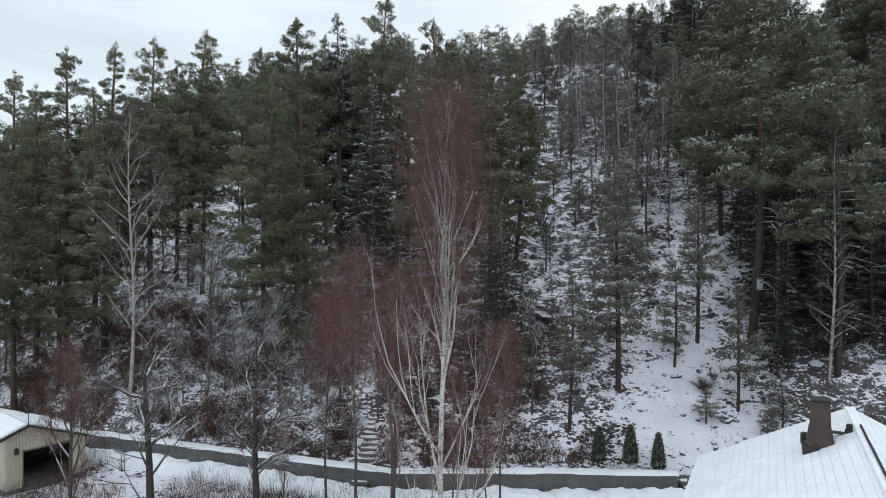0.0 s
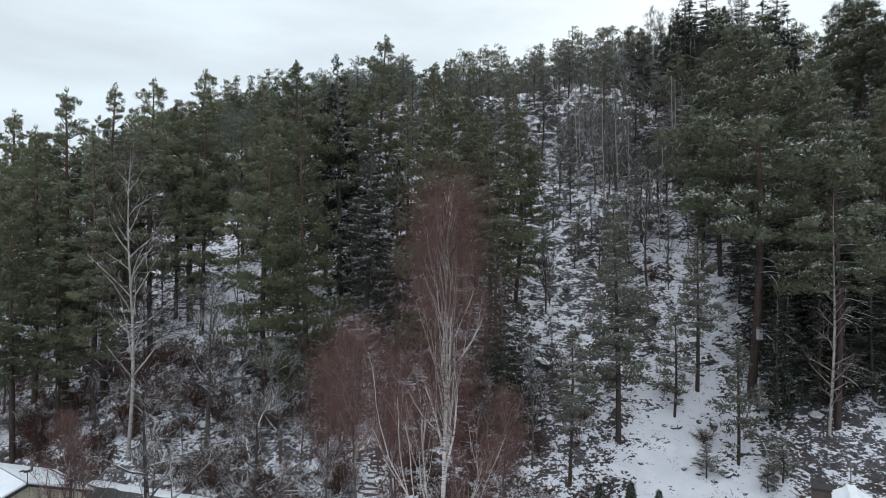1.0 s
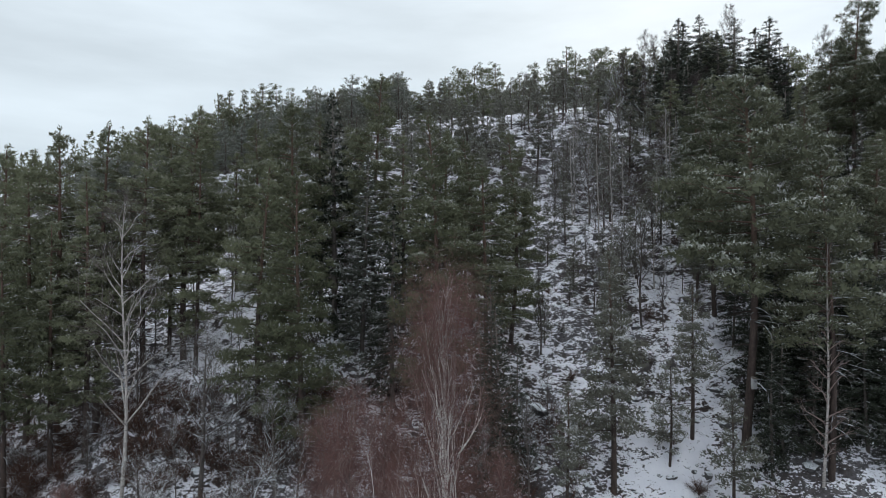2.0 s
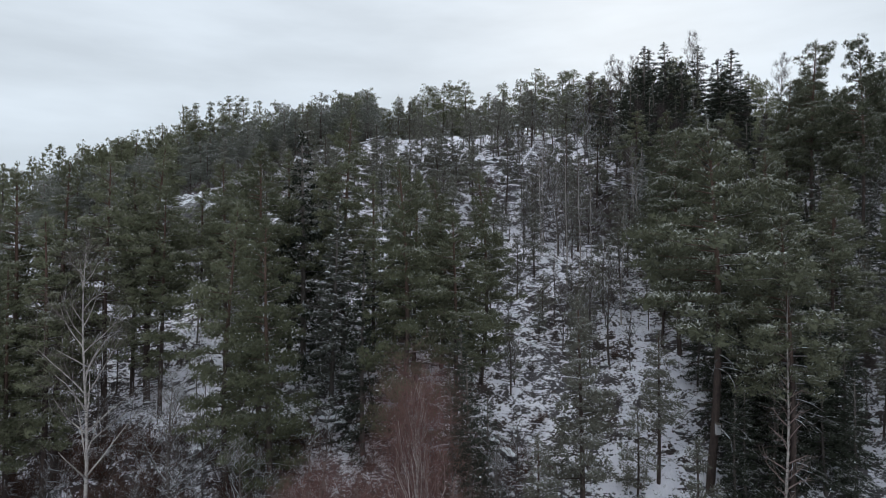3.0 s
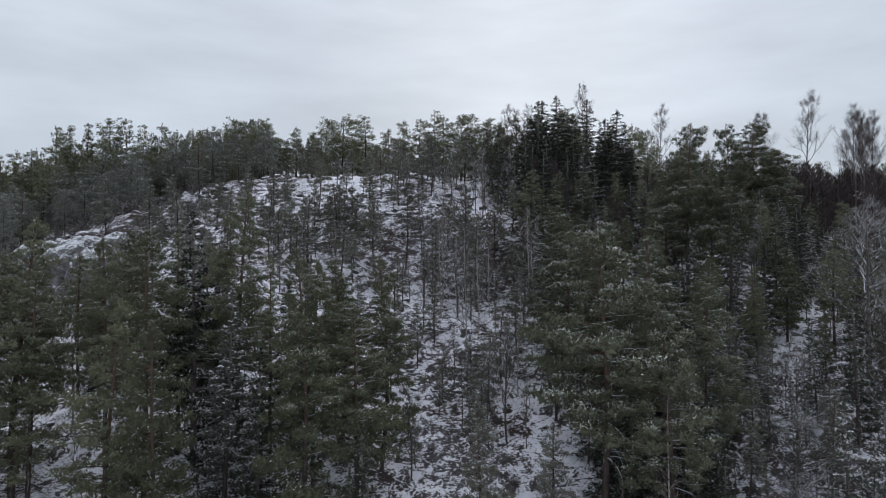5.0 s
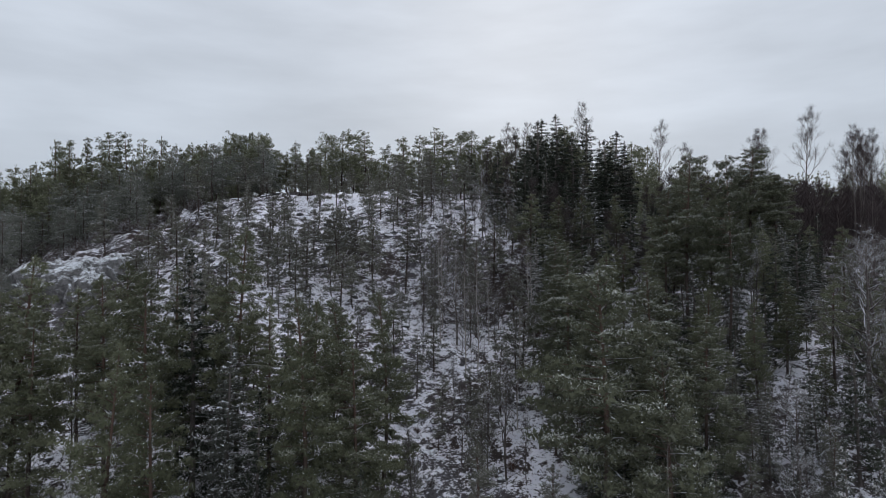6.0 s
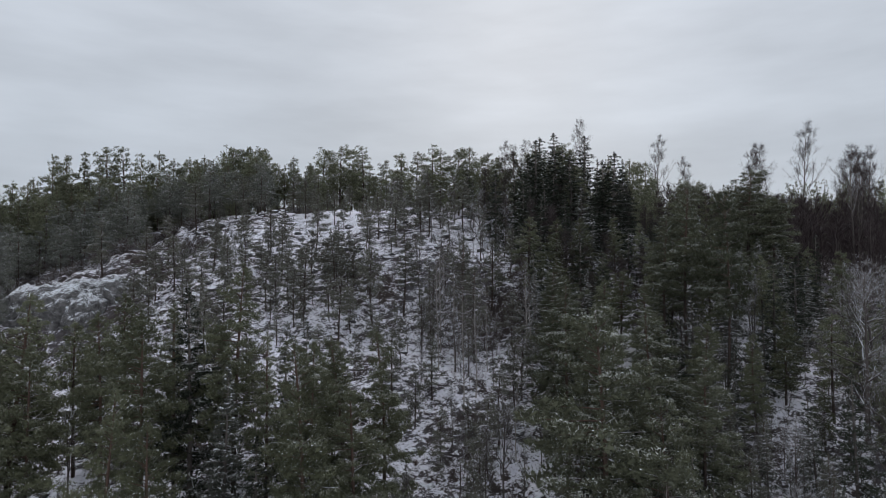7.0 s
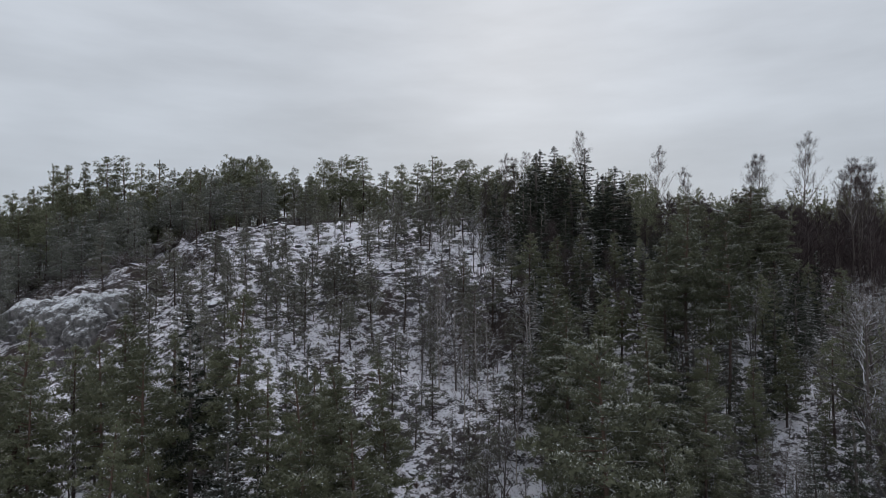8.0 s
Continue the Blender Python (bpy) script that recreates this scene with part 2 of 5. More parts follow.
FOOT_X = (-400, -80, -35, -20, -2.5, 12, 20, 30, 46, 54, 80, 400)
FOOT_Y = (150, 62, 44, 37, 31, 31, 29.5, 24, 14, 18, 17, 0)
RISE_S = (0.15, 0.75, 4, 11, 18, 35, 44, 74, 110, 160, 400, 2500)
RISE_Z = (0, 1.12, 3.35, 9.3, 14.6, 22.3, 27, 41.7, 45, 45, 40, 30)
# the rocky flank: a shelf, then a steep band below the crest
FLANK_S = (0.15, 0.75, 4, 11, 18, 22, 30, 38.5, 42, 48.5, 60, 74, 110, 160, 400, 2500)
FLANK_Z = (0, 1.12, 3.35, 9.3, 13.9, 15.3, 20.4, 22.8, 26, 33, 38.6, 41.7, 45, 45, 40, 30)


CLEARING = ((35.0, 40.7), (38.0, 41.4), (41.0, 43.4), (44.4, 44.6), (48.0, 49.0), (52.5, 53.3))


def foot(x):
    """The line of the hill's foot, along the retaining wall."""
    return np.interp(x, FOOT_X, FOOT_Y)


def hill(x, y):
    """The height of the ground, in metres."""
    x, y = np.asarray(x, float), np.asarray(y, float)
    s = y - foot(x)
    flank = np.clip((x - 2) / 7, 0, 1) * np.clip((33 - x) / 9, 0, 1)
    h = np.interp(s, RISE_S, RISE_Z) * (1 - flank) + np.interp(s, FLANK_S, FLANK_Z) * flank
    side = np.interp(x, (-60, -30, -6, 400), (0.80, 0.87, 1.0, 1.0))
    h = h * np.where(s > 1, 1 + (side - 1) * np.clip((s - 1) / 6, 0, 1), 1)
    top = np.interp(x, (-200, -60, -20, 42, 60, 90, 200), (0.6, 0.8, 1.0, 0.95, 0.70, 0.45, 0.38))
    h = np.where(h > 25, 25 + (h - 25) * top, h)
    # rock outcrop with a steep face
    d = np.hypot((x + 29) / 9.0, (y - 97.5) / 5.0)
    h = h + (2.3 + 0.9 * value_noise(x / 2.2, y / 2.2, 8)) * np.clip(1.35 - d, 0, 1) ** 0.6 * (d < 1.35)
    knob = np.clip(1.7 - d, 0, 1)
    h = h + np.clip(1.5 - d, 0, 1) * (0.5 * value_noise(x / 3.4, y / 2.4, 14) - 0.5 * np.clip(1 - 5 * np.abs(value_noise(x / 2.6, y / 2.0, 15)), 0, 1))
    h = h - 4.0 * np.exp(-((x + 29) / 9) ** 2 - ((y - 85) / 5) ** 2)
    d = np.hypot((x - 9) / 10.0, (y - 105) / 6.0)
    h = h + 1.0 * np.clip(1.3 - d, 0, 1) ** 0.7 * (d < 1.3)
    wild = np.clip((s - 2) / 8, 0, 1) * np.clip((260 - y) / 60, 0, 1)
    h = h + wild * (1.1 * value_noise(x / 9, y / 9, 1) + 0.5 * value_noise(x / 3.7, y / 3.7, 2))
    # wooded far ridge beyond the valley
    h = h + (14 + 6 * np.clip((x - 160) / 50, 0, 1)) * np.clip((x - 75) / 40, 0, 1) * np.exp(-((y - 190) / 36) ** 2)
    # ledges
    q = 1.1
    u = h / q + 1.6 * value_noise(x / 7, y / 5, 3) + 0.8 * value_noise(x / 2.3, y / 1.8, 4)
    f = u - np.floor(u)
    ledge = (np.floor(u) + np.clip((f - 0.62) / 0.38, 0, 1) + f * 0.15 - u) * q
    h = h + (1 - 0.8 * knob) * wild * 0.6 * np.clip(0.5 + 0.9 * value_noise(x / 8, y / 8, 5), 0, 1) * ledge
    h = h + np.clip((s - 1) / 4, 0.12, 1) * np.clip((300 - y) / 60, 0, 1) * (0.22 * value_noise(x / 1.3, y / 1.1, 6) + 0.10 * value_noise(x / 0.6, y / 0.6, 7))
    return h


def tagged_mesh(name, verts, faces, mats, idx=None, smooth=False):
    me = bpy.data.meshes.new(name)
    me.from_pydata(verts.tolist() if isinstance(verts, np.ndarray) else verts, [], faces.tolist() if isinstance(faces, np.ndarray) else faces)
    for m in mats:
        me.materials.append(m)
    if idx is not None:
        me.polygons.foreach_set("material_index", np.asarray(idx, np.int32))
    if smooth:
        me.polygons.foreach_set("use_smooth", np.ones(len(me.polygons), bool))
    return me


def axis_steps(near_lo, near_hi, step, far_lo, far_hi, growth=1.22):
    mid = list(np.arange(near_lo, near_hi, step))
    lo, hi, d = [], [], step
    p = near_lo
    while p > far_lo:
        d *= growth
        p -= d
        lo.append(p)
    p, d = near_hi, step
    while p < far_hi:
        hi.append(p)
        d *= growth
        p += d
    return np.array(lo[::-1] + mid + hi + [p])


def build_ground():
    gx = axis_steps(-62, 82, 0.46, -2600, 2600)
    gy = axis_steps(22, 120, 0.46, -2600, 2600)
    X, Y = np.meshgrid(gx, gy)
    Z = hill(X, Y)
    n, m = len(gx), len(gy)
    i = np.arange(n * m).reshape(m, n)
    F = np.stack([i[:-1, :-1], i[:-1, 1:], i[1:, 1:], i[1:, :-1]], -1).reshape(-1, 4)
    me = tagged_mesh("ground", np.stack([X, Y, Z], -1).reshape(-1, 3), F, [M_GROUND])
    s = Y - foot(X)
    open_snow = np.clip(1 - np.hypot((X - 12.2) / 3.6, (s - 3.4) / 3.8), 0, 1) * 0.32 + np.clip(1.4 - np.hypot((X - 15.8) / 3.6, (Y - 37.4) / 4.4), 0, 1) * 0.2
    open_snow = open_snow + 0.04 * np.clip((8 - X) / 4, 0, 1) * np.clip((62 - Y) / 8, 0, 1) * np.clip((s - 5) / 4, 0, 1)
    open_snow = open_snow + 0.01 * np.clip((X + 26) / 6, 0, 1) * np.clip((27 - X) / 5, 0, 1) * np.clip((Y - 54) / 6, 0, 1) * np.clip((108 - Y) / 6, 0, 1)
    yard = np.clip((1.2 - s) / 1.0, 0, 1) * -0.02
    gully = np.exp(-((X - 15 - (s - 12) * 0.16) / 6) ** 2) * 0.02 + np.exp(-((X - 18.5) / 3) ** 2 - ((Y - 43.5) / 5) ** 2) * 0.10
    crest = np.exp(-((X - 9) / 9) ** 2 - ((Y - 104) / 6) ** 2) * 0.6
    cliff = np.exp(-((X + 30) / 10) ** 2 - ((Y - 96) / 7) ** 2) * -0.10
    right = sum(np.exp(-((X - a) / 2.6) ** 2 - ((Y - b) / 2.6) ** 2) for a, b in CLEARING) * 0.06 - 0.09 * np.clip((X - 28) / 4, 0, 1) * np.clip((60 - Y) / 6, 0, 1)
    brown = np.clip((Y - 108) / 6, 0, 1) * 0.3 + np.clip((X - 48) / 10, 0, 1) * np.clip((Y - 56) / 8, 0, 1) * 0.3
    cover = np.clip(-brown + open_snow + yard + gully + crest + cliff + right - 0.08, -0.4, 1.2)
    at = me.attributes.new("cover", "FLOAT", "POINT")
    at.data.foreach_set("value", cover.reshape(-1).astype(np.float32))
    return tagged(new("ground", me), "snowy rocky hillside with ledges, heather and a flat yard below", "hillside", kind="structure")


build_ground()
# ---- tree kit ----
class Kit:
    """Gathers triangles for one mesh."""

    def __init__(self, seed):
        self.rng = np.random.default_rng(seed)
        self.v, self.f, self.m, self.a, self.n = [], [], [], [], 0

    def put(self, v, f, mat=0, rime=None):
        self.a.append(np.zeros(len(v)) if rime is None else np.asarray(rime, float))
        self.v.append(np.asarray(v, float))
        self.f.append(np.asarray(f, int) + self.n)
        self.m.append(np.full(len(f), mat, np.int32))
        self.n += len(v)

    def tube(self, pts, radii, sides=4, mat=0):
        pts, radii = np.asarray(pts, float), np.asarray(radii, float)
        k = len(pts)
        d = np.gradient(pts, axis=0)
        d /= np.linalg.norm(d, axis=1)[:, None] + 1e-9
        ref = np.where(np.abs(d[:, 2:3]) > 0.9, np.array([[1.0, 0, 0]]), np.array([[0, 0, 1.0]]))
        a = np.cross(d, ref)
        a /= np.linalg.norm(a, axis=1)[:, None] + 1e-9
        b = np.cross(d, a)
        ang = np.arange(sides) * 2 * np.pi / sides
        ring = pts[:, None] + radii[:, None, None] * (np.cos(ang)[None, :, None] * a[:, None] + np.sin(ang)[None, :, None] * b[:, None])
        i = np.arange(k * sides).reshape(k, sides)
        j = np.roll(i, -1, axis=1)
        f = np.concatenate([np.stack([i[:-1], j[:-1], j[1:]], -1).reshape(-1, 3), np.stack([i[:-1], j[1:], i[1:]], -1).reshape(-1, 3)])
        self.put(ring.reshape(-1, 3), f, mat)

    def blades(self, c, d, each, length, width, spread, mat=0, jitter=0.1, rime=None):
        """Slim triangles round the places c, along the ways d."""
        c, d = np.repeat(np.asarray(c, float), each, 0), np.repeat(np.asarray(d, float), each, 0)
        n = len(c)
        if not n:
            return
        r = self.rng
        w = d + spread * r.normal(size=(n, 3))
        w /= np.linalg.norm(w, axis=1)[:, None] + 1e-9
        side = np.cross(w, r.normal(size=(n, 3)))
        side /= np.linalg.norm(side, axis=1)[:, None] + 1e-9
        size = length * r.uniform(0.6, 1.25, n)[:, None]
        p = c + jitter * r.normal(size=(n, 3))
        v = np.stack([p - side * width / 2, p + side * width / 2, p + w * size], 1).reshape(-1, 3)
        self.put(v, np.arange(3 * n).reshape(-1, 3), mat, None if rime is None else np.repeat(np.asarray(rime, float), each * 3))

    def sprays(self, c, rc, out, coat, leaves, core, fine, flat=0.5, lift=0.35, mat=0):
        """Rounded sprays of needles round the places c: a loose inner mass, and many fine tufts that point outwards."""
        r = self.rng
        m = len(c)
        squash = np.array([1.0, 1.0, flat])
        for count, near, far, size, wide, cover in ((core, 0.0, 0.7, None, 0.6, 0.25), (leaves, 0.45, 1.0, fine[0], fine[1] / fine[0], 1.0)):
            if not count:
                continue
            way = r.normal(size=(m, count, 3)) + out[:, None] * 0.35 + np.array([0, 0, 0.25])
            way /= np.linalg.norm(way, axis=2)[..., None] + 1e-9
            deep = near + (far - near) * r.random((m, count)) ** 0.6
            q = (c[:, None] + way * (deep * rc[:, None])[..., None] * squash).reshape(-1, 3)
            rime = np.clip(cover * coat[:, None] * (0.12 + 0.88 * np.clip(way[..., 2] + 0.1, 0, 1)) * deep + r.normal(0, 0.06, (m, count)), 0, 1).reshape(-1)
            n = m * count
            d = (way * np.array([1, 1, 0.7]) + np.array([0, 0, lift]) + r.normal(0, 0.75, (m, count, 3))).reshape(-1, 3)
            d /= np.linalg.norm(d, axis=1)[:, None] + 1e-9
            e = np.cross(d, r.normal(size=(n, 3)))
            e /= np.linalg.norm(e, axis=1)[:, None] + 1e-9
            long = (np.repeat(rc, count) * 0.52 if size is None else np.full(n, size) * (0.55 + 0.45 * np.repeat(rc / (rc.mean() + 1e-9), count))) * r.uniform(0.65, 1.3, n)
            v = np.stack([q - d * (0.4 * long)[:, None] - e * (long * wide * 0.5)[:, None], q - d * (0.25 * long)[:, None] + e * (long * wide * 0.5)[:, None], q + d * (0.6 * long)[:, None]], 1)
            self.put(v.reshape(-1, 3), np.arange(3 * n).reshape(-1, 3), mat, np.repeat(rime, 3))

    def caps(self, c, size, mat=1):
        """Small lumps of snow lying on the sprays at c."""
        r = self.rng
        n = len(c)
        if not n:
            return
        a = r.uniform(0, 2 * np.pi, n)
        s = size * r.uniform(0.5, 1.3, n)
        e1 = np.stack([np.cos(a), np.sin(a), r.normal(0, 0.2, n)], 1) * s[:, None]
        e2 = np.stack([-np.sin(a), np.cos(a), r.normal(0, 0.2, n)], 1) * s[:, None] * 0.6
        up = np.zeros((n, 3))
        up[:, 2] = s * 0.35
        v = np.stack([c - e1, c - e2, c + e1, c + e2, c + up], 1).reshape(-1, 3)
        o = np.arange(n)[:, None, None] * 5
        f = (o + np.array([[0, 1, 4], [1, 2, 4], [2, 3, 4], [3, 0, 4]])[None]).reshape(-1, 3)
        self.put(v, f, mat)

    def mesh(self, name, mats, smooth=False):
        me = tagged_mesh(name, np.concatenate(self.v), np.concatenate(self.f), mats, np.concatenate(self.m), smooth)
        at = me.attributes.new("rime", "FLOAT", "POINT")
        at.data.foreach_set("value", np.concatenate(self.a).astype(np.float32))
        return me


def unit(v):
    v = np.asarray(v, float)
    return v / (np.linalg.norm(v) + 1e-9)


def thing(name, label, category, group="", kind=""):
    ob = new(name)
    ob.empty_display_size = 0.3
    return tagged(ob, label, category, group, kind)


def child(name, mesh, parent, label=""):
    ob = new(name, mesh)
    ob.parent = parent
    return tagged(ob, label)


def trunk_axis(r, height, sway):
    """A slightly bent line from below the ground to the top."""
    bend = r.normal(0, sway, 2) * height
    zs = np.linspace(-0.5, height * 0.985, 12)
    fz = np.clip(zs / height, 0, 1)
    return zs, fz, np.stack([bend[0] * np.sin(fz * 2.6), bend[1] * np.sin(fz * 3.3 + 0.4) - bend[1] * np.sin(0.4), zs], 1)


def dead_limbs(wood, zs, axis, count, low, high, length):
    """Leafless, drooping lower limbs with a few side twigs."""
    r = wood.rng
    for i in range(count):
        z, a = r.uniform(low, high), r.uniform(0, 6.28)
        L = r.uniform(0.45, 1.0) * length
        k = np.linspace(0, 1, 5)
        out = np.array([math.cos(a), math.sin(a), 0])
        p0 = np.array([np.interp(z, zs, axis[:, 0]), np.interp(z, zs, axis[:, 1]), z])
        path = p0 + L * (k[:, None] * out + (0.12 * k - 0.42 * k ** 2)[:, None] * np.array([0, 0, 1])) + r.normal(0, 0.03, (5, 3)) * L * k[:, None]
        wood.tube(path, 0.036 * (1 - k) + 0.01, 3)
        for j in range(2):
            q = path[2 + j]
            w = unit(out + r.normal(0, 0.6, 3) + np.array([0, 0, -0.1]))
            wood.tube([q, q + w * L * 0.2, q + w * L * 0.38 + np.array([0, 0, -0.05])], [0.016, 0.012, 0.006], 3)


def pine_tree(name, label, seed, height, start, radius, needles, limbs=44, clump=0.7, leaves=60, core=9, fine=(0.22, 0.09), bare=0, taper=0.75, coat_most=1.0, gaps=0.08, lift=0.42, shoots=5, spread=0.38, flat=0.6, snow=0.5):
    """A pine: trunk, rising limbs, and rounded sprays of needles at each limb's end and along it."""
    wood, crown = Kit(seed), Kit(seed + 500)
    r = wood.rng
    zs, fz, axis = trunk_axis(r, height, 0.014)
    base_r = 0.0105 * height
    wood.tube(axis, base_r * (1 - fz) ** 0.75 + 0.02, 7)
    C, S, O, K = [], [], [], []
    lop = r.uniform(0, 6.28)
    for i in range(limbs):
        u = ((i + r.uniform(0, 1)) / limbs) ** 0.92
        z = height * (start + (0.96 - start) * u)
        a = i * 2.399 + r.normal(0, 0.8)
        reach = radius * (1 - u) ** taper * (0.55 + 0.45 * min(1, u * 3.5)) * r.uniform(0.62, 1.2) * (1 + 0.22 * math.cos(a - lop)) + clump * 0.35
        if r.random() < gaps:
            reach *= 0.45
        rise, droop = lift * u + 2.2 * max(0.0, u - 0.70), 0.22
        out = np.array([math.cos(a), math.sin(a), 0])
        side = np.array([-out[1], out[0], 0])
        up = np.array([0, 0, 1.0])
        p0 = np.array([np.interp(z, zs, axis[:, 0]), np.interp(z, zs, axis[:, 1]), z])
        swing = r.normal(0, 0.16)

        def along(f):
            return p0 + reach * (f[:, None] * out + (rise * f - droop * f ** 2 + 0.16 * f ** 4)[:, None] * up + (swing * f ** 2)[:, None] * side)
        k = np.linspace(0, 0.95, 4)
        wood.tube(along(k), 0.012 + base_r * 0.24 * (1 - k) * (0.4 + 0.6 * reach / radius), 3)
        n = max(1, int(round(reach / (clump * 0.62) + r.uniform(-0.3, 0.6))))
        f = 1.0 - 0.84 * (np.arange(n) + r.uniform(0, 0.6, n)) / max(n, 2) * (n > 1)
        lat = r.normal(0, 1, n) * spread * reach * (1.15 - f * 0.75)
        c = along(f) + lat[:, None] * side
        c[:, 2] += r.normal(0.04, 0.10, n) * clump / 0.7
        C.append(c)
        S.append(clump * r.uniform(0.55, 1.2, n) * (0.38 + 0.62 * min(1.0, reach / radius * 1.5)))
        O.append(np.tile(out, (n, 1)) + np.sign(lat)[:, None] * side * 0.4)
        K.append(np.full(n, coat_most * r.uniform(0.1, 1)))
    dead_limbs(wood, zs, axis, bare, height * start * 0.35, height * start, radius * 0.65)
    crown.sprays(np.concatenate(C), np.concatenate(S), np.concatenate(O), np.concatenate(K), leaves, core, fine, flat)
    C, S = np.concatenate(C), np.concatenate(S)
    for k in range(2):
        pick = crown.rng.random(len(C)) < snow
        off = crown.rng.normal(0, 0.42, (len(C), 3)) * np.array([1, 1, 0])
        crown.caps((C + off * S[:, None] + np.array([0, 0, 1.0]) * (S * flat * 0.78)[:, None])[pick], clump * 0.09, 1)
    # upright shoots round the top
    a, q = crown.rng.uniform(0, 6.28, shoots), crown.rng.uniform(0.1, 1, shoots)
    top = axis[-1] + np.stack([np.cos(a) * q * clump * 0.9, np.sin(a) * q * clump * 0.9, -q * clump * 1.8], 1)
    top[0] = axis[-1]
    slim = np.full(shoots, clump * 0.27)
    crown.sprays(top, slim, np.zeros((shoots, 3)), np.full(shoots, 0.4 * coat_most), leaves // 2, 4, fine, 2.2, 0.9)
    tree = thing(name, label, "tree")
    child("trunk", wood.mesh("trunk", [M_PINEBARK], True), tree)
    child("crown", crown.mesh("crown", [needles, M_SNOW]), tree)
    return tree


def spruce_tree(name, label, seed, height, start, radius, needles, limbs=80, clump=0.42, leaves=22, core=4, fine=(0.2, 0.08), coat_most=1.0, snow=0.3, taper=0.9):
    """A spruce: drooping limbs from the ground up, each hung with sprays, snow lying along them."""
    wood, crown = Kit(seed), Kit(seed + 500)
    r = wood.rng
    zs, fz, axis = trunk_axis(r, height, 0.006)
    base_r = 0.0115 * height
    wood.tube(axis, base_r * (1 - fz) ** 0.8 + 0.018, 7)
    C, S, O, K, L = [], [], [], [], []
    for i in range(limbs):
        u = ((i + r.uniform(0, 1)) / limbs) ** 0.95
        z = height * (start + (0.975 - start) * u)
        a = i * 2.399 + r.normal(0, 0.5)
        reach = (radius * (1 - u) ** taper + 0.12) * r.uniform(0.68, 1.15)
        out = np.array([math.cos(a), math.sin(a), 0])
        side = np.array([-out[1], out[0], 0])
        up = np.array([0, 0, 1.0])
        p0 = np.array([np.interp(z, zs, axis[:, 0]), np.interp(z, zs, axis[:, 1]), z])
        rise, droop = 0.5 * u - 0.02, 0.42 - 0.2 * u

        def along(f):
            return p0 + reach * (f[:, None] * out + (rise * f - droop * f ** 1.6 + 0.10 * f ** 4)[:, None] * up)
        k = np.linspace(0, 0.97, 4)
        wood.tube(along(k), 0.008 + base_r * 0.16 * (1 - k), 3)
        n = max(1, int(round(reach / (clump * 0.72))))
        f = 1.0 - 0.86 * (np.arange(n) + r.uniform(0, 0.5, n)) / max(n, 2) * (n > 1)
        lat = r.normal(0, 1, n) * 0.26 * reach * (1.1 - f)
        c = along(f) + lat[:, None] * side
        c[:, 2] -= np.abs(lat) * 0.3
        C.append(c)
        S.append(clump * r.uniform(0.7, 1.2, n) * (0.5 + 0.5 * min(1.0, reach / radius * 2)))
        O.append(np.tile(out, (n, 1)))
        coat = coat_most * r.uniform(0.15, 1)
        K.append(np.full(n, coat))
        L.append(c[r.random(n) < snow * (0.35 + coat)])
    C, S, O, K = np.concatenate(C), np.concatenate(S), np.concatenate(O), np.concatenate(K)
    crown.sprays(C, S, O, K, leaves, core, fine, 0.55, -0.35)
    crown.sprays(np.array([axis[-1], axis[-1] - (0, 0, clump * 0.9)]), np.full(2, clump * 0.3), np.zeros((2, 3)), np.zeros(2), leaves, 3, fine, 2.2, 0.8)
    lying = np.concatenate(L)
    crown.caps(lying + np.array([0, 0, clump * 0.36]), clump * 0.3)
    tree = thing(name, label, "tree")
    child("trunk", wood.mesh("trunk", [M_GREYBARK], True), tree)
    child("crown", crown.mesh("crown", [needles, M_SNOW]), tree)
    return tree


def grow(kit, p, way, length, radius, level, tips, rise, spread, kids, sides, depth=3, pale=2):
    """One bough and its smaller ones; tips gathers the places for twigs."""
    r = kit.rng
    k = np.linspace(0, 1, 5)
    pts, d = [np.array(p, float)], unit(way)
    for i in range(4):
        d = unit(d + r.normal(0, 0.10, 3) + np.array([0, 0, rise * 0.12]))
        pts.append(pts[-1] + d * length / 4)
    pts = np.array(pts)
    kit.tube(pts, radius * (1 - 0.8 * k) + 0.006, sides[min(level, len(sides) - 1)], 0 if level < pale else 1)
    if level >= depth or length < 0.35:
        tips.append((pts, d))
        return
    if level >= 1:
        tips.append((pts[2:], d))
    for i in range(kids[min(level, len(kids) - 1)]):
        f = r.uniform(0.3, 1.0)
        q = np.array([np.interp(f, k, pts[:, j]) for j in range(3)])
        a = r.uniform(0, 2 * np.pi)
        e1 = unit(np.cross(d, (0.3, 0.2, 1)))
        e2 = np.cross(d, e1)
        w = unit(d + spread * (math.cos(a) * e1 + math.sin(a) * e2))
        grow(kit, q, w, length * r.uniform(0.40, 0.66), radius * (1 - 0.75 * f) * 0.62, level + 1, tips, rise, spread, kids, sides, depth, pale)


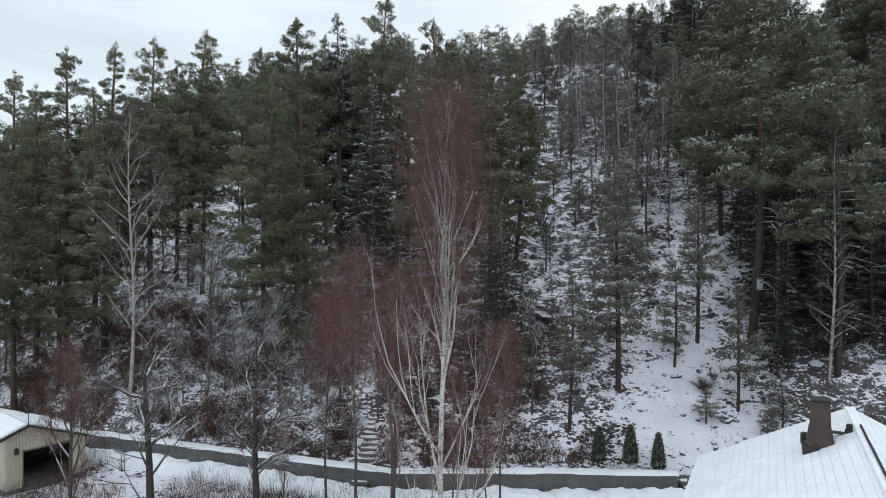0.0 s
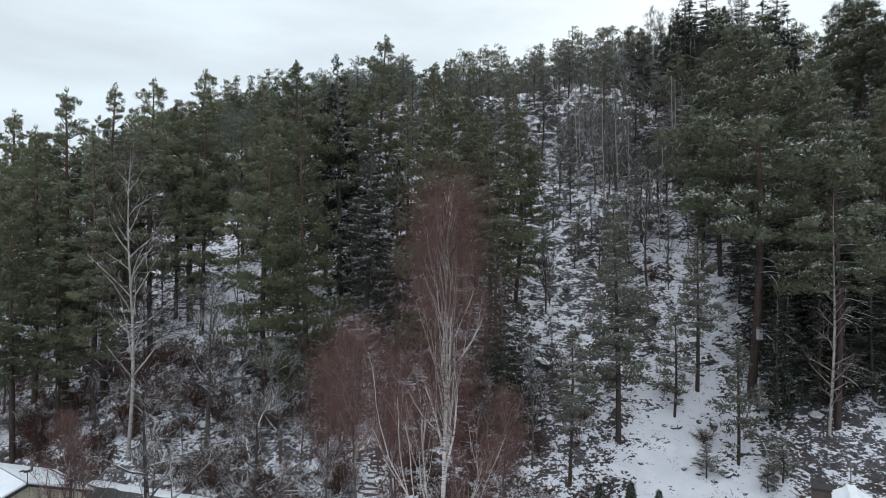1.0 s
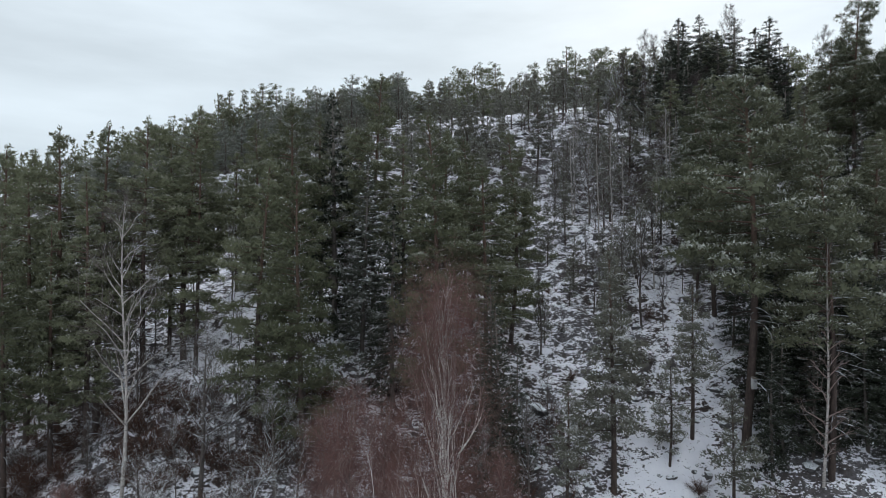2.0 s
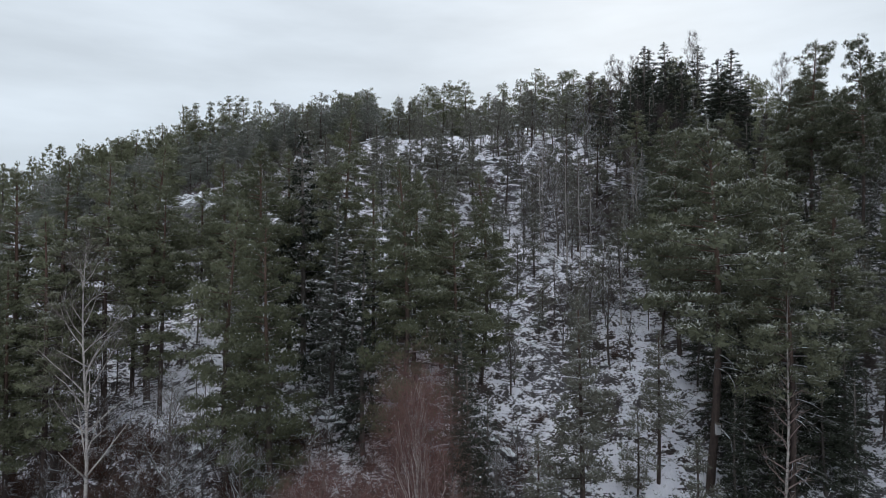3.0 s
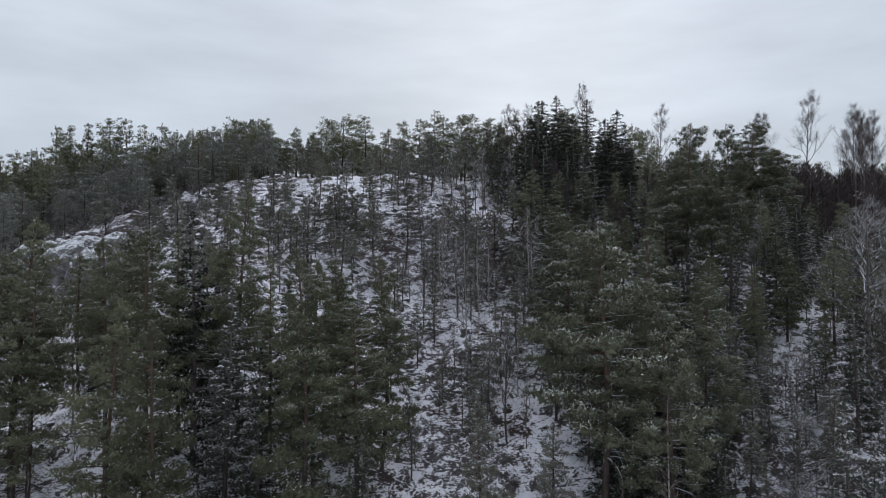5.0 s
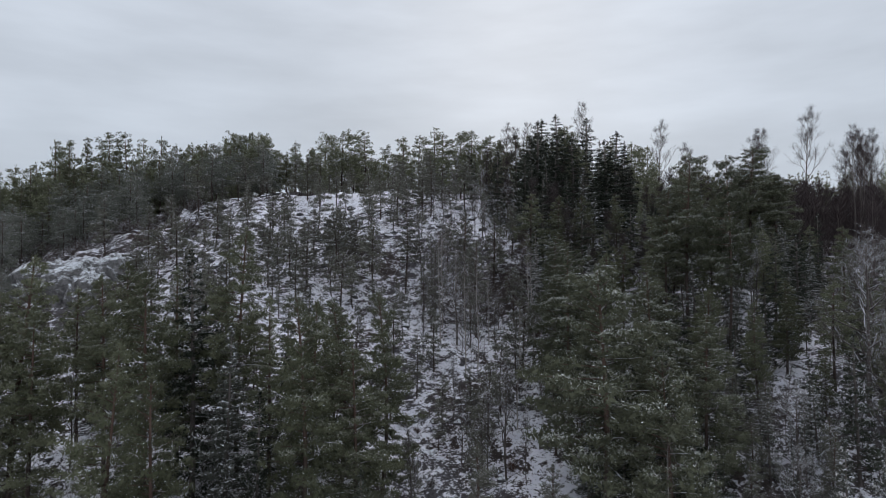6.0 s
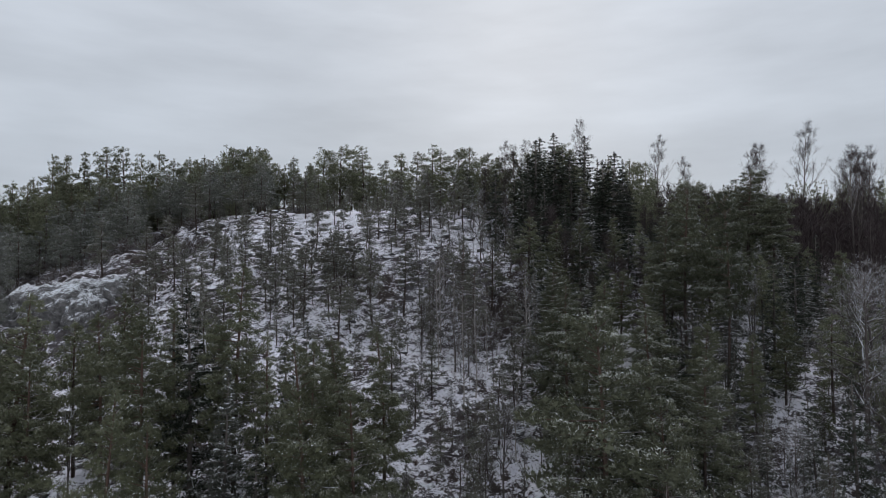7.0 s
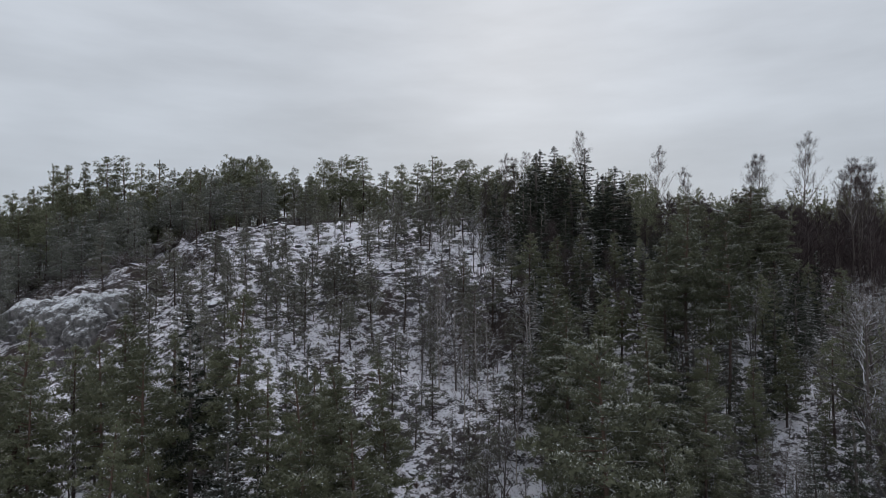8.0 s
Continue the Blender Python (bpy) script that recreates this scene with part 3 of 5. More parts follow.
def bare_tree(name, label, seed, height, fork, lean, boughs, rise, spread, kids, twigs, bark, bough_bark, twig_mat_, reach=0.42, radius=0.013, blade=(0.5, 0.014), droop=0.0, category="tree", haze_out=0.16, depth=3, pale=2, low=0):
    """A leafless broadleaf: trunk, boughs and a haze of fine twigs."""
    wood, haze = Kit(seed), Kit(seed + 900)
    r = wood.rng
    zs = np.linspace(-0.4, height, 14)
    f = np.clip(zs / height, 0, 1)
    axis = np.stack([lean[0] * f ** 1.5 * height + 0.005 * height * np.sin(f * 7 + seed), lean[1] * f ** 1.5 * height + 0.01 * height * np.sin(f * 6), zs], 1)
    rad = radius * height
    wood.tube(axis, rad * (1 - f) ** 0.9 + 0.012, 8)
    tips = [(axis[-3:], np.array([0, 0, 1.0]))]
    for i in range(boughs):
        u = fork + (0.97 - fork) * (i + r.uniform(0, 1)) / boughs
        p = np.array([np.interp(u * height, zs, axis[:, j]) for j in range(3)])
        a = i * 2.399 + r.normal(0, 0.4)
        wide = spread * (1.9 - 1.1 * u)
        w = unit((math.cos(a) * wide, math.sin(a) * wide, 0.55 + rise))
        L = reach * height * (1.08 - u) ** 0.75 * r.uniform(0.6, 1.05)
        grow(wood, p, w, L, rad * (1 - u) ** 0.9 * 0.55 + 0.012, 1, tips, rise, spread, kids, (8, 5, 3, 3), depth, pale)
    for i in range(low):
        u, a = r.uniform(0.14, fork), i * 2.0 + r.normal(0, 0.3)
        p = np.array([np.interp(u * height, zs, axis[:, j]) for j in range(3)])
        grow(wood, p, unit((math.cos(a), math.sin(a), 1.35)), height * r.uniform(0.16, 0.32), rad * 0.22 + 0.01, 1, tips, rise, spread, kids, (8, 5, 3, 3), depth, pale)
    C, D = [], []
    for pts, d in tips:
        n = max(1, int(round(twigs / len(tips))))
        k = haze.rng.uniform(0, len(pts) - 1.001, n)
        i = k.astype(int)
        c = pts[i] + (pts[i + 1] - pts[i]) * (k - i)[:, None]
        C.append(c)
        D.append(np.tile(unit(d) * 0.8 + np.array([0, 0, -droop]), (n, 1)))
    haze.blades(np.concatenate(C), np.concatenate(D), 1, blade[0], blade[1], 0.5, 0, haze_out)
    tree = thing(name, label, category)
    child("trunk", wood.mesh("trunk", [bark, bough_bark], True), tree)
    child("twig_crown", haze.mesh("twig_crown", [twig_mat_]), tree)
    return tree


def shrub(name, label, seed, height, width, stems, twigs, mat, leaf=(0.35, 0.02)):
    wood, haze = Kit(seed), Kit(seed + 300)
    r = wood.rng
    C, D = [], []
    for i in range(stems):
        a, s = r.uniform(0, 6.28), r.uniform(0.1, 1) ** 0.7
        tip = np.array([math.cos(a) * s * width, math.sin(a) * s * width, height * r.uniform(0.6, 1.0) * (1.1 - 0.45 * s)])
        k = np.linspace(0, 1, 5)[:, None]
        pts = k * tip * np.array([1, 1, 0]) * k ** 0.5 + np.array([0, 0, 1]) * (k * tip[2]) + r.normal(0, 0.03, (5, 3)) * k
        pts[0] = (pts[0][0], pts[0][1], -0.25)
        wood.tube(pts, 0.018 * (1 - k[:, 0]) + 0.005, 3)
        n = twigs // stems
        kk = haze.rng.uniform(1, 3.99, n)
        j = kk.astype(int)
        C.append(pts[j] + (pts[np.minimum(j + 1, 4)] - pts[j]) * (kk - j)[:, None])
        D.append(np.tile(unit(tip), (n, 1)))
    haze.blades(np.concatenate(C), np.concatenate(D), 1, leaf[0], leaf[1], 0.6, 0, 0.10)
    bush = thing(name, label, "bush")
    child("stem", wood.mesh("stem", [M_GREYBARK]), bush)
    child("twig_crown", haze.mesh("twig_crown", [mat]), bush)
    return bush


def stand(ob, x, y, size=1.0, turn=0.0, wide=1.0, z=None, lean=0.0):
    """Sets a copy of a thing on the ground."""
    h = float(hill(x, y)) if z is None else z
    return copy_thing(ob, pose(x, y, h - 0.12 * size, lean * math.cos(turn), lean * math.sin(turn), math.degrees(turn)) @ Matrix.Diagonal((size * wide, size * wide, size, 1)))
# ---- the kinds of tree ----
rng = np.random.default_rng(11)
PINE = [
    pine_tree("pine", "tall Scots pine with rime-dusted crown on the hillside", 1, 20, 0.30, 3.7, M_PINE, 60, 0.74, 84, 12, (0.19, 0.062), bare=16, taper=0.74, shoots=8),
    pine_tree("pine", "tall Scots pine with a high open crown, lightly snowed", 2, 20, 0.42, 3.7, M_PINE, 50, 0.72, 84, 11, (0.19, 0.062), bare=24, gaps=0.15, taper=0.66, shoots=9),
    pine_tree("pine", "tall bushy Scots pine with green limbs far down", 3, 20, 0.12, 3.9, M_PINE, 74, 0.76, 84, 12, (0.19, 0.062), bare=12, taper=0.70, shoots=7),
    pine_tree("pine", "slender pointed pine with snow on its upper sprays", 4, 20, 0.20, 3.1, M_PINE, 68, 0.64, 76, 11, (0.19, 0.062), bare=18, taper=0.95, shoots=6),
    pine_tree("pine", "broad old pine with layered limbs and rime", 5, 20, 0.32, 4.2, M_PINE, 56, 0.80, 84, 12, (0.19, 0.062), bare=18, taper=0.58, shoots=7),
]
BROAD = [
    pine_tree("pine", "broad-crowned pine with pale rime on layered sprays", 6, 20, 0.24, 4.4, M_BROAD, 70, 0.82, 100, 14, (0.17, 0.06), bare=16, taper=0.60, coat_most=1.15),
    pine_tree("pine", "dense full-crowned pine with rimed outer sprays", 7, 20, 0.20, 4.1, M_BROAD, 74, 0.78, 100, 14, (0.17, 0.06), bare=14, taper=0.66, coat_most=1.15),
]
YOUNG = [
    pine_tree("young_pine", "young pine dusted with snow on a rocky slope", 11, 8, 0.16, 1.9, M_YOUNG, 26, 0.52, 30, 4, (0.23, 0.085), taper=0.75, shoots=3, flat=0.68, spread=0.42),
    pine_tree("young_pine", "thin young pine with rimed needles among rocks", 12, 8, 0.26, 1.6, M_YOUNG, 22, 0.50, 30, 4, (0.23, 0.085), 6, taper=0.8, shoots=3, flat=0.68, spread=0.42),
    pine_tree("young_pine", "sparse young pine with bare lower stem in snow", 13, 8, 0.36, 2.0, M_YOUNG, 20, 0.54, 30, 4, (0.23, 0.085), 8, taper=0.55, shoots=3, flat=0.68, spread=0.42),
]
HIGH = [
    pine_tree("pine", "tall pine with long bare trunk and broad rimed crown", 8, 20, 0.42, 4.2, M_BROAD, 54, 0.84, 100, 14, (0.17, 0.06), bare=15, taper=0.58, coat_most=1.15),
]
TEEN = [
    pine_tree("pine", "half-grown grey-green pine with a short bare stem and rimed needles", 14, 14, 0.20, 2.3, M_YOUNG, 54, 0.54, 44, 6, (0.2, 0.08), taper=0.8),
    pine_tree("pine", "half-grown pine with bare lower stem and rimed crown", 15, 14, 0.36, 2.1, M_YOUNG, 38, 0.56, 44, 6, (0.2, 0.08), 10, taper=0.7),
]
MID = [
    pine_tree("pine", "pine with a full layered crown in the dense wood", 16, 14, 0.16, 2.9, M_PINE, 50, 0.70, 34, 7, (0.27, 0.115), 6, taper=0.70),
    pine_tree("pine", "pine with bare lower trunk and rounded crown in the wood", 17, 14, 0.32, 2.9, M_PINE, 40, 0.72, 34, 7, (0.27, 0.115), 12, taper=0.58),
]
SPRUCE = [
    spruce_tree("spruce", "dark spruce with drooping snow-dusted branches", 21, 14, 0.05, 2.7, M_SPRUCE, 74, 0.46, 26, 5, snow=0.14),
    spruce_tree("spruce", "narrow dark spruce standing among pines", 22, 14, 0.06, 2.2, M_SPRUCE, 76, 0.42, 24, 5, snow=0.12),
]
SNOW_SPRUCE = [
    spruce_tree("spruce", "spruce laden with fresh snow along its drooping branches", 25, 14, 0.06, 2.6, M_SNOWSPRUCE, 92, 0.44, 24, 5, snow=1.2, coat_most=1.5),
]
FAR_SPRUCE = [
    spruce_tree("spruce", "dark spruce with snow-dusted branches in the dense wood", 23, 14, 0.06, 2.7, M_SPRUCE, 48, 0.56, 14, 3, (0.34, 0.135), snow=0.14),
    spruce_tree("spruce", "spruce whitened with rime along its drooping branches", 24, 14, 0.06, 2.5, M_SNOWSPRUCE, 48, 0.54, 14, 3, (0.34, 0.135), snow=0.4, coat_most=1.2),
]
RIDGE = [
    pine_tree("ridge_pine", "pine with broad dark crown on the ridge", 31, 14, 0.16, 3.5, M_PINE, 44, 0.86, 26, 6, (0.32, 0.12), taper=0.72, lift=0.3, shoots=3, snow=0.2, flat=0.72, spread=0.42),
    pine_tree("ridge_pine", "flat-topped dark pine on the crest of the hill", 32, 14, 0.30, 3.6, M_PINE, 38, 0.90, 26, 6, (0.32, 0.12), taper=0.50, lift=0.3, shoots=3, snow=0.2, flat=0.72, spread=0.42),
    pine_tree("ridge_pine", "pointed dark pine on the wooded crest", 33, 14, 0.12, 3.1, M_PINE, 46, 0.78, 26, 6, (0.32, 0.12), taper=0.82, lift=0.25, shoots=3, snow=0.2, flat=0.72, spread=0.42),
    pine_tree("ridge_pine", "tall thin-topped dark pine on the crest", 34, 14, 0.24, 3.1, M_PINE, 40, 0.80, 26, 6, (0.32, 0.12), taper=0.62, lift=0.3, gaps=0.18, shoots=4, snow=0.2, flat=0.72, spread=0.42),
]
SLOPE = [
    pine_tree("slope_pine", "grey-green rimed pine with a broad crown on the upper slope", 36, 14, 0.2, 3.5, M_HAZY, 40, 0.92, 24, 5, (0.33, 0.125), taper=0.58, coat_most=1.4, shoots=3, snow=0.25, flat=0.7, spread=0.42),
    pine_tree("slope_pine", "grey-green pine with a high rounded crown near the bare rock", 37, 14, 0.36, 3.4, M_HAZY, 32, 0.94, 24, 5, (0.33, 0.125), 8, taper=0.48, coat_most=1.4, shoots=3, snow=0.25, flat=0.7, spread=0.42),
]
BIRCH = [
    bare_tree("birch", "slim leafless birch with pale trunk and short rising boughs", 42, 18, 0.10, (0.015, 0.01), 46, 0.25, 0.72, (3, 3, 2), 2200, M_BIRCH, M_BIRCHTWIG, M_GREYTWIG, 0.14, 0.0058, (0.4, 0.013), 0.05, haze_out=0.15, depth=2, pale=1),
    bare_tree("birch", "leafless birch on the slope with rimed rising boughs", 44, 18, 0.12, (-0.01, 0.01), 42, 0.22, 0.80, (3, 3, 2), 2600, M_BIRCH, M_GREYBARK, M_GREYTWIG, 0.23, 0.0058, (0.45, 0.014), 0.1, haze_out=0.15, depth=2, pale=1),
]
FORKED = [
    bare_tree("birch", "tall leafless birch with long rimed boughs and brownish twigs", 46, 18, 0.24, (0.0, 0.0), 26, 0.4, 0.72, (4, 4, 3), 5200, M_BIRCH, M_GREYBARK, M_DARKTWIG, 0.34, 0.0062, (0.6, 0.010), 0.1, haze_out=0.35, depth=3, pale=2),
]
CREST_BIRCH = [
    bare_tree("crest_birch", "leafless birch with fine rounded crown against the sky", 47, 18, 0.42, (0.015, 0.0), 22, 0.55, 0.7, (4, 4, 3), 3600, M_GREYBARK, M_DARKBARK, M_DARKTWIG, 0.34, 0.0075, (0.6, 0.014), 0.0, haze_out=0.12, depth=3, pale=1),
    bare_tree("crest_birch", "leafless leaning birch with open crown above the wood", 48, 18, 0.50, (0.06, 0.02), 17, 0.7, 0.6, (4, 4, 3), 3200, M_GREYBARK, M_DARKBARK, M_DARKTWIG, 0.38, 0.0075, (0.6, 0.014), 0.0, haze_out=0.12, depth=3, pale=2),
]
THICKET = [
    bare_tree("thicket_birch", "leafless reddish birch in a dense far wood", 45, 12, 0.15, (0.02, 0.0), 18, 0.9, 0.5, (3, 3), 1600, M_DARKBARK, M_DARKBARK, M_DARKTWIG, 0.3, 0.006, (0.9, 0.03), 0.0, haze_out=0.4, depth=2),
]
REDBRUSH = [
    bare_tree("young_birch", "slim young birch with a reddish haze of twigs", 49, 12, 0.12, (0.01, 0.0), 20, 0.9, 0.5, (3, 3), 2600, M_GREYBARK, M_BIRCHTWIG, M_REDTWIG, 0.26, 0.0055, (0.8, 0.014), 0.2, haze_out=0.4, depth=2, pale=1),
]
REDCROWN = [
    bare_tree("young_birch", "slim birch with a high crown of hanging reddish twigs", 50, 12, 0.46, (0.01, 0.0), 20, 0.7, 0.55, (4, 4, 3), 5200, M_GREYBARK, M_BIRCHTWIG, M_REDTWIG, 0.26, 0.005, (0.8, 0.009), 0.6, haze_out=0.42, depth=3, pale=1),
]
RIMED = [
    bare_tree("broadleaf_tree", "large leafless tree with rime along its crooked boughs", 53, 12, 0.22, (0.04, 0.0), 18, 0.35, 0.85, (4, 5, 4), 1800, M_GREYBARK, M_GREYBARK, M_RIMETWIG, 0.45, 0.013, (0.4, 0.02), 0.0, haze_out=0.1, depth=3),
]
SAPLING = [
    bare_tree("sapling", "thin bare sapling white with rime", 51, 7, 0.25, (0.03, 0.01), 14, 0.8, 0.55, (3, 4, 3), 380, M_GREYBARK, M_GREYBARK, M_RIMETWIG, 0.40, 0.0075, (0.42, 0.022), 0.0, haze_out=0.2, depth=2),
    bare_tree("sapling", "bare rimed sapling leaning on the slope", 52, 7, 0.2, (-0.06, -0.03), 14, 0.6, 0.7, (3, 4, 3), 380, M_GREYBARK, M_GREYBARK, M_RIMETWIG, 0.42, 0.0075, (0.42, 0.022), 0.0, haze_out=0.2, depth=2),
]
BUSH = [
    shrub("bush", "tall leafless reddish-brown bush at the foot of the wood", 63, 2.0, 1.2, 24, 1100, M_HEATH, (0.5, 0.02)),
    shrub("bush", "leafless brown bush with snow on its twigs", 61, 1.6, 1.1, 22, 900, M_HEATH),
    shrub("bush", "low rimed bush on the slope", 62, 1.1, 0.9, 18, 800, M_GREYTWIG),
]
PATTERNS = PINE + BROAD + HIGH + TEEN + MID + YOUNG + SPRUCE + SNOW_SPRUCE + FAR_SPRUCE + RIDGE + SLOPE + BIRCH + FORKED + CREST_BIRCH + THICKET + REDBRUSH + REDCROWN + RIMED + SAPLING + BUSH
taken = []


def plant(kinds, unit_height, x, y, height, wide=None, group=""):
    i = int(rng.integers(len(kinds)))
    w = wide if wide else float(rng.uniform(0.88, 1.15))
    ob = stand(kinds[i], x, y, height / unit_height, float(rng.uniform(0, 6.28)), w, lean=float(rng.normal(0, 1.2)))
    if group:
        tagged(ob, group=group)
    taken.append((x, y))
    return ob


def fill(kinds, unit_height, count, box, gap, heights, allow=None, group=""):
    """Fills a stretch of the plan with trees that keep their distance; in the wood east of the gully the younger trees stay below the old ones."""
    done = tries = 0
    while done < count and tries < count * 40:
        tries += 1
        x, y = float(rng.uniform(box[0], box[1])), float(rng.uniform(box[2], box[3]))
        if allow and not allow(x, y):
            continue
        if taken and np.min(np.hypot(np.array([p[0] - x for p in taken]), np.array([p[1] - y for p in taken]))) < gap:
            continue
        h = float(rng.uniform(*heights))
        if x > max(24, 0.57 * y):
            h = min(h, 30.8 + 0.25 * (y - 45) - float(hill(x, y)) + float(rng.normal(0, 0.8)))
            if h < 2.5:
                continue
        plant(kinds, unit_height, x, y, h, group=group)
        done += 1


# pines above the stairs and the stone wall: x, y, height
for x, y, h in ((-34.5, 50, 22.2), (-31.1, 47, 21.2), (-28.8, 47, 23.2), (-25.6, 46.5, 23.6), (-25.2, 44.4, 20.6), (-22.5, 47.5, 21.7), (-29.3, 42, 18.2), (-27.1, 43.5, 17.9)):
    plant(PINE[:1] + PINE[3:4], 20, x, y, h, 0.95, group="pines on the lower slope")
for x, y, h in ((-22.1, 51, 18.0), (-18.4, 47, 18.1), (-14.5, 50, 17.0)):
    plant(PINE[:2], 20, x, y, h, 0.85, group="pines on the lower slope")
for x, y, h in ((-11.8, 41, 18.7), (-8.3, 38, 19.0), (-0.8, 39.5, 20.6)):
    plant(PINE[2:3], 20, x, y, h, 0.93, group="pines on the lower slope")
for x, y, h in ((-10.5, 44.2, 19.6), (-9.2, 48.6, 16.6), (-2.6, 46, 14.4), (-5.0, 47.9, 18.9)):
    plant(PINE[:2] + PINE[3:4], 20, x, y, h, 0.93, group="pines on the lower slope")
plant(PINE[2:3], 20, -20.2, 49.3, 20.6, 1.1, group="pines on the lower slope")
nest_pine = plant(HIGH, 20, 18.6, 37.2, 23.0, 1.05, group="pines on the lower slope")
plant(HIGH, 20, 22.3, 34.8, 18.4, 0.93, group="pines on the lower slope")
for x, y, h in ((20.8, 46, 17.4), (21.6, 51.5, 15.4), (25.4, 42, 15.2), (27.6, 38.5, 14.7)):
    plant(BROAD, 20, x, y, h, 0.93, group="pines on the lower slope")
for x, y, h in ((0.4, 43, 16.4), (2.4, 45.5, 14.2), (3.1, 41, 15.5), (5.3, 45, 15.8), (2.3, 50, 11.5), 
                (25, 56, 10.2), (40.6, 59, 14.0), (32.7, 45, 10.0), (35.9, 43, 9.3), (31.2, 52, 10.8), (32.3, 58, 9.5)):
    plant(PINE, 20, x, y, h, group="pines on the lower slope")
for x, y, h in ((-7.9, 47, 18.2), (-6.5, 52, 13.4), (-3.0, 40.5, 13.4), (3.1, 38, 11.0), (3.7, 35.9, 11.0), (2.5, 36.8, 10.0), (4.7, 36.6, 8.0), (33.0, 84, 15.3), (41.1, 75.4, 14.0), (25.3, 36.2, 12.0),
                (20.4, 36.3, 8.0), (22.0, 36.0, 9.0), (23.3, 35.7, 8.4), (24.7, 35.2, 9.0), (25.7, 34.0, 8.4), (22.8, 37.5, 10.0), (20.8, 37.9, 9.6), (24.2, 37.3, 10.5), (26.6, 36.2, 9.6), (19.4, 35.6, 8.0), (36.3, 90, 14.1), (38.1, 88, 14.3), (43.6, 89, 12.8), (32.1, 84, 13.0), (37.8, 82, 12.5), (40.2, 76.5, 13.0)):
    plant(SPRUCE, 14, x, y, h, 1.6 if y > 70 else 1.0, group="spruces among the pines")
for x, y, h in ((6.9, 33.6, 8.7), (15.7, 38.0, 9.6), (19.8, 46.9, 11.1), (21.5, 47.8, 10.2), (17.8, 67.6, 13.6), (17.3, 84.0, 8.4), (18.4, 65.0, 10.9), (11.8, 72.7, 10.1)):
    plant(TEEN, 14, x, y, h, group="young pines on the rocky slope")
for x, y, h in ((13.8, 36.7, 6.3), (16.4, 34.2, 7.0), (-27.0, 94.2, 8.1), (-20.9, 92.1, 7.8),
                (-18.6, 94.6, 7.9), (-16.3, 104.3, 8.6), (-9.3, 103.3, 7.5), (-8.8, 78.6, 8.2), (-2.6, 83.9, 7.0), (-0.1, 78.8, 6.7), (3.6, 75.6, 8.7), (6.5, 97.7, 5.0)):
    plant(YOUNG, 8, x, y, h, group="young pines on the rocky slope")
for x, y, h in ((8.6, 91.6, 3.5), (7.9, 71.6, 8.9), (12.3, 97.1, 3.7), (16.3, 84.9, 7.3), (22.3, 71.0, 9.0),
                (-4.3, 89.2, 7.2), (2.0, 91.7, 7.5), (40.1, 56.8, 5.7)):
    plant(YOUNG, 8, x, y, h, group="young pines on the rocky slope")
for x, y, h in ((39.5, 50.9, 11.5), (46.0, 57.5, 8.5), (49.0, 58.5, 8.8), (52.0, 58.0, 8.2), (54.5, 57.0, 8.0), (44.0, 61.0, 9.4), (33.5, 54.0, 9.0), (30.0, 61.0, 8.8), (27.5, 66.0, 8.3), (24.5, 62.5, 9.5), (-5.4, 43.5, 14.8)):
    plant(SNOW_SPRUCE, 14, x, y, h, 0.9, group="spruces among the pines")
plant(TEEN[:1], 14, 10.2, 35.8, 14.6, 1.0, group="young pines on the rocky slope")
for x, y, h in ((-56.0, 148, 18.3), (-52.0, 147, 23.0), (-47.2, 141, 20.8), (-45.6, 145, 21.5), (-41.0, 146, 21.8), (-38.1, 148, 21.7), (-33.5, 142, 19.7), (-30.6, 147, 20.4), (-26.9, 140, 16.7), (-25.3, 146, 15.7), (-23.6, 148, 16.1), (-57.0, 140, 17.6), (-20.2, 150, 14.3), (-17.4, 152, 17.8), (-13.6, 150, 15.0), (-7.5, 156, 15.9), (-1.4, 128, 10.5), (1.5, 124, 9.2)):
    plant(RIDGE[:1] + RIDGE[2:], 14, x, y, h, 0.95, group="pines along the ridge")
for x, y, h in ((4.4, 124, 11.9), (7.6, 125, 13.1), (11.9, 122, 13.5), (16.1, 118, 10.0), (18.1, 112, 11.5), (20.3, 108, 10.6), (22.0, 104, 11.8), (23.8, 105, 11.4), (26.6, 103, 11.1), (28.3, 102, 11.6), (32.8, 99, 10.0), (35.3, 99, 10.3)):
    plant(RIDGE, 14, x, y, h, 1.25, group="pines along the ridge")
# lower pines that close the gaps along the crest
for i, (x, y, h) in enumerate(((-6.4, 127, 9.2), (-4.6, 129, 8.6), (-3.2, 126, 7.4), (-1.6, 130, 8.6), (2.8, 128, 8.0), (8.6, 129, 8.6), (10.2, 127, 9.0), (12.0, 128.5, 9.6), (13.8, 127, 9.2))):
    tagged(stand(RIDGE[i % 4], x, y, h / 14, i * 1.7, 1.25), group="pines along the ridge")
for x, y, h in ((53.2, 92, 12.3), (60.7, 100, 14.9), (51.9, 75, 11.5), (51.3, 70, 11.0), (50.5, 64, 12.4), (56.6, 66, 11.5)):
    plant(RIDGE, 14, x, y, h, group="pines along the ridge")
for x, y, h, w in ((35.8, 51.9, 19.3, 0.85), (36.8, 47.8, 19.9, 0.62), (34.4, 53.2, 16.2, 0.8), (51.8, 62.6, 15.2, 1.35), (54.2, 62.0, 13.4, 1.35)):
    plant(HIGH, 20, x, y, h, w, group="pines on the lower slope")
plant(FORKED, 18, -19.9, 39.1, 19.6, 0.95, group="leafless birches")
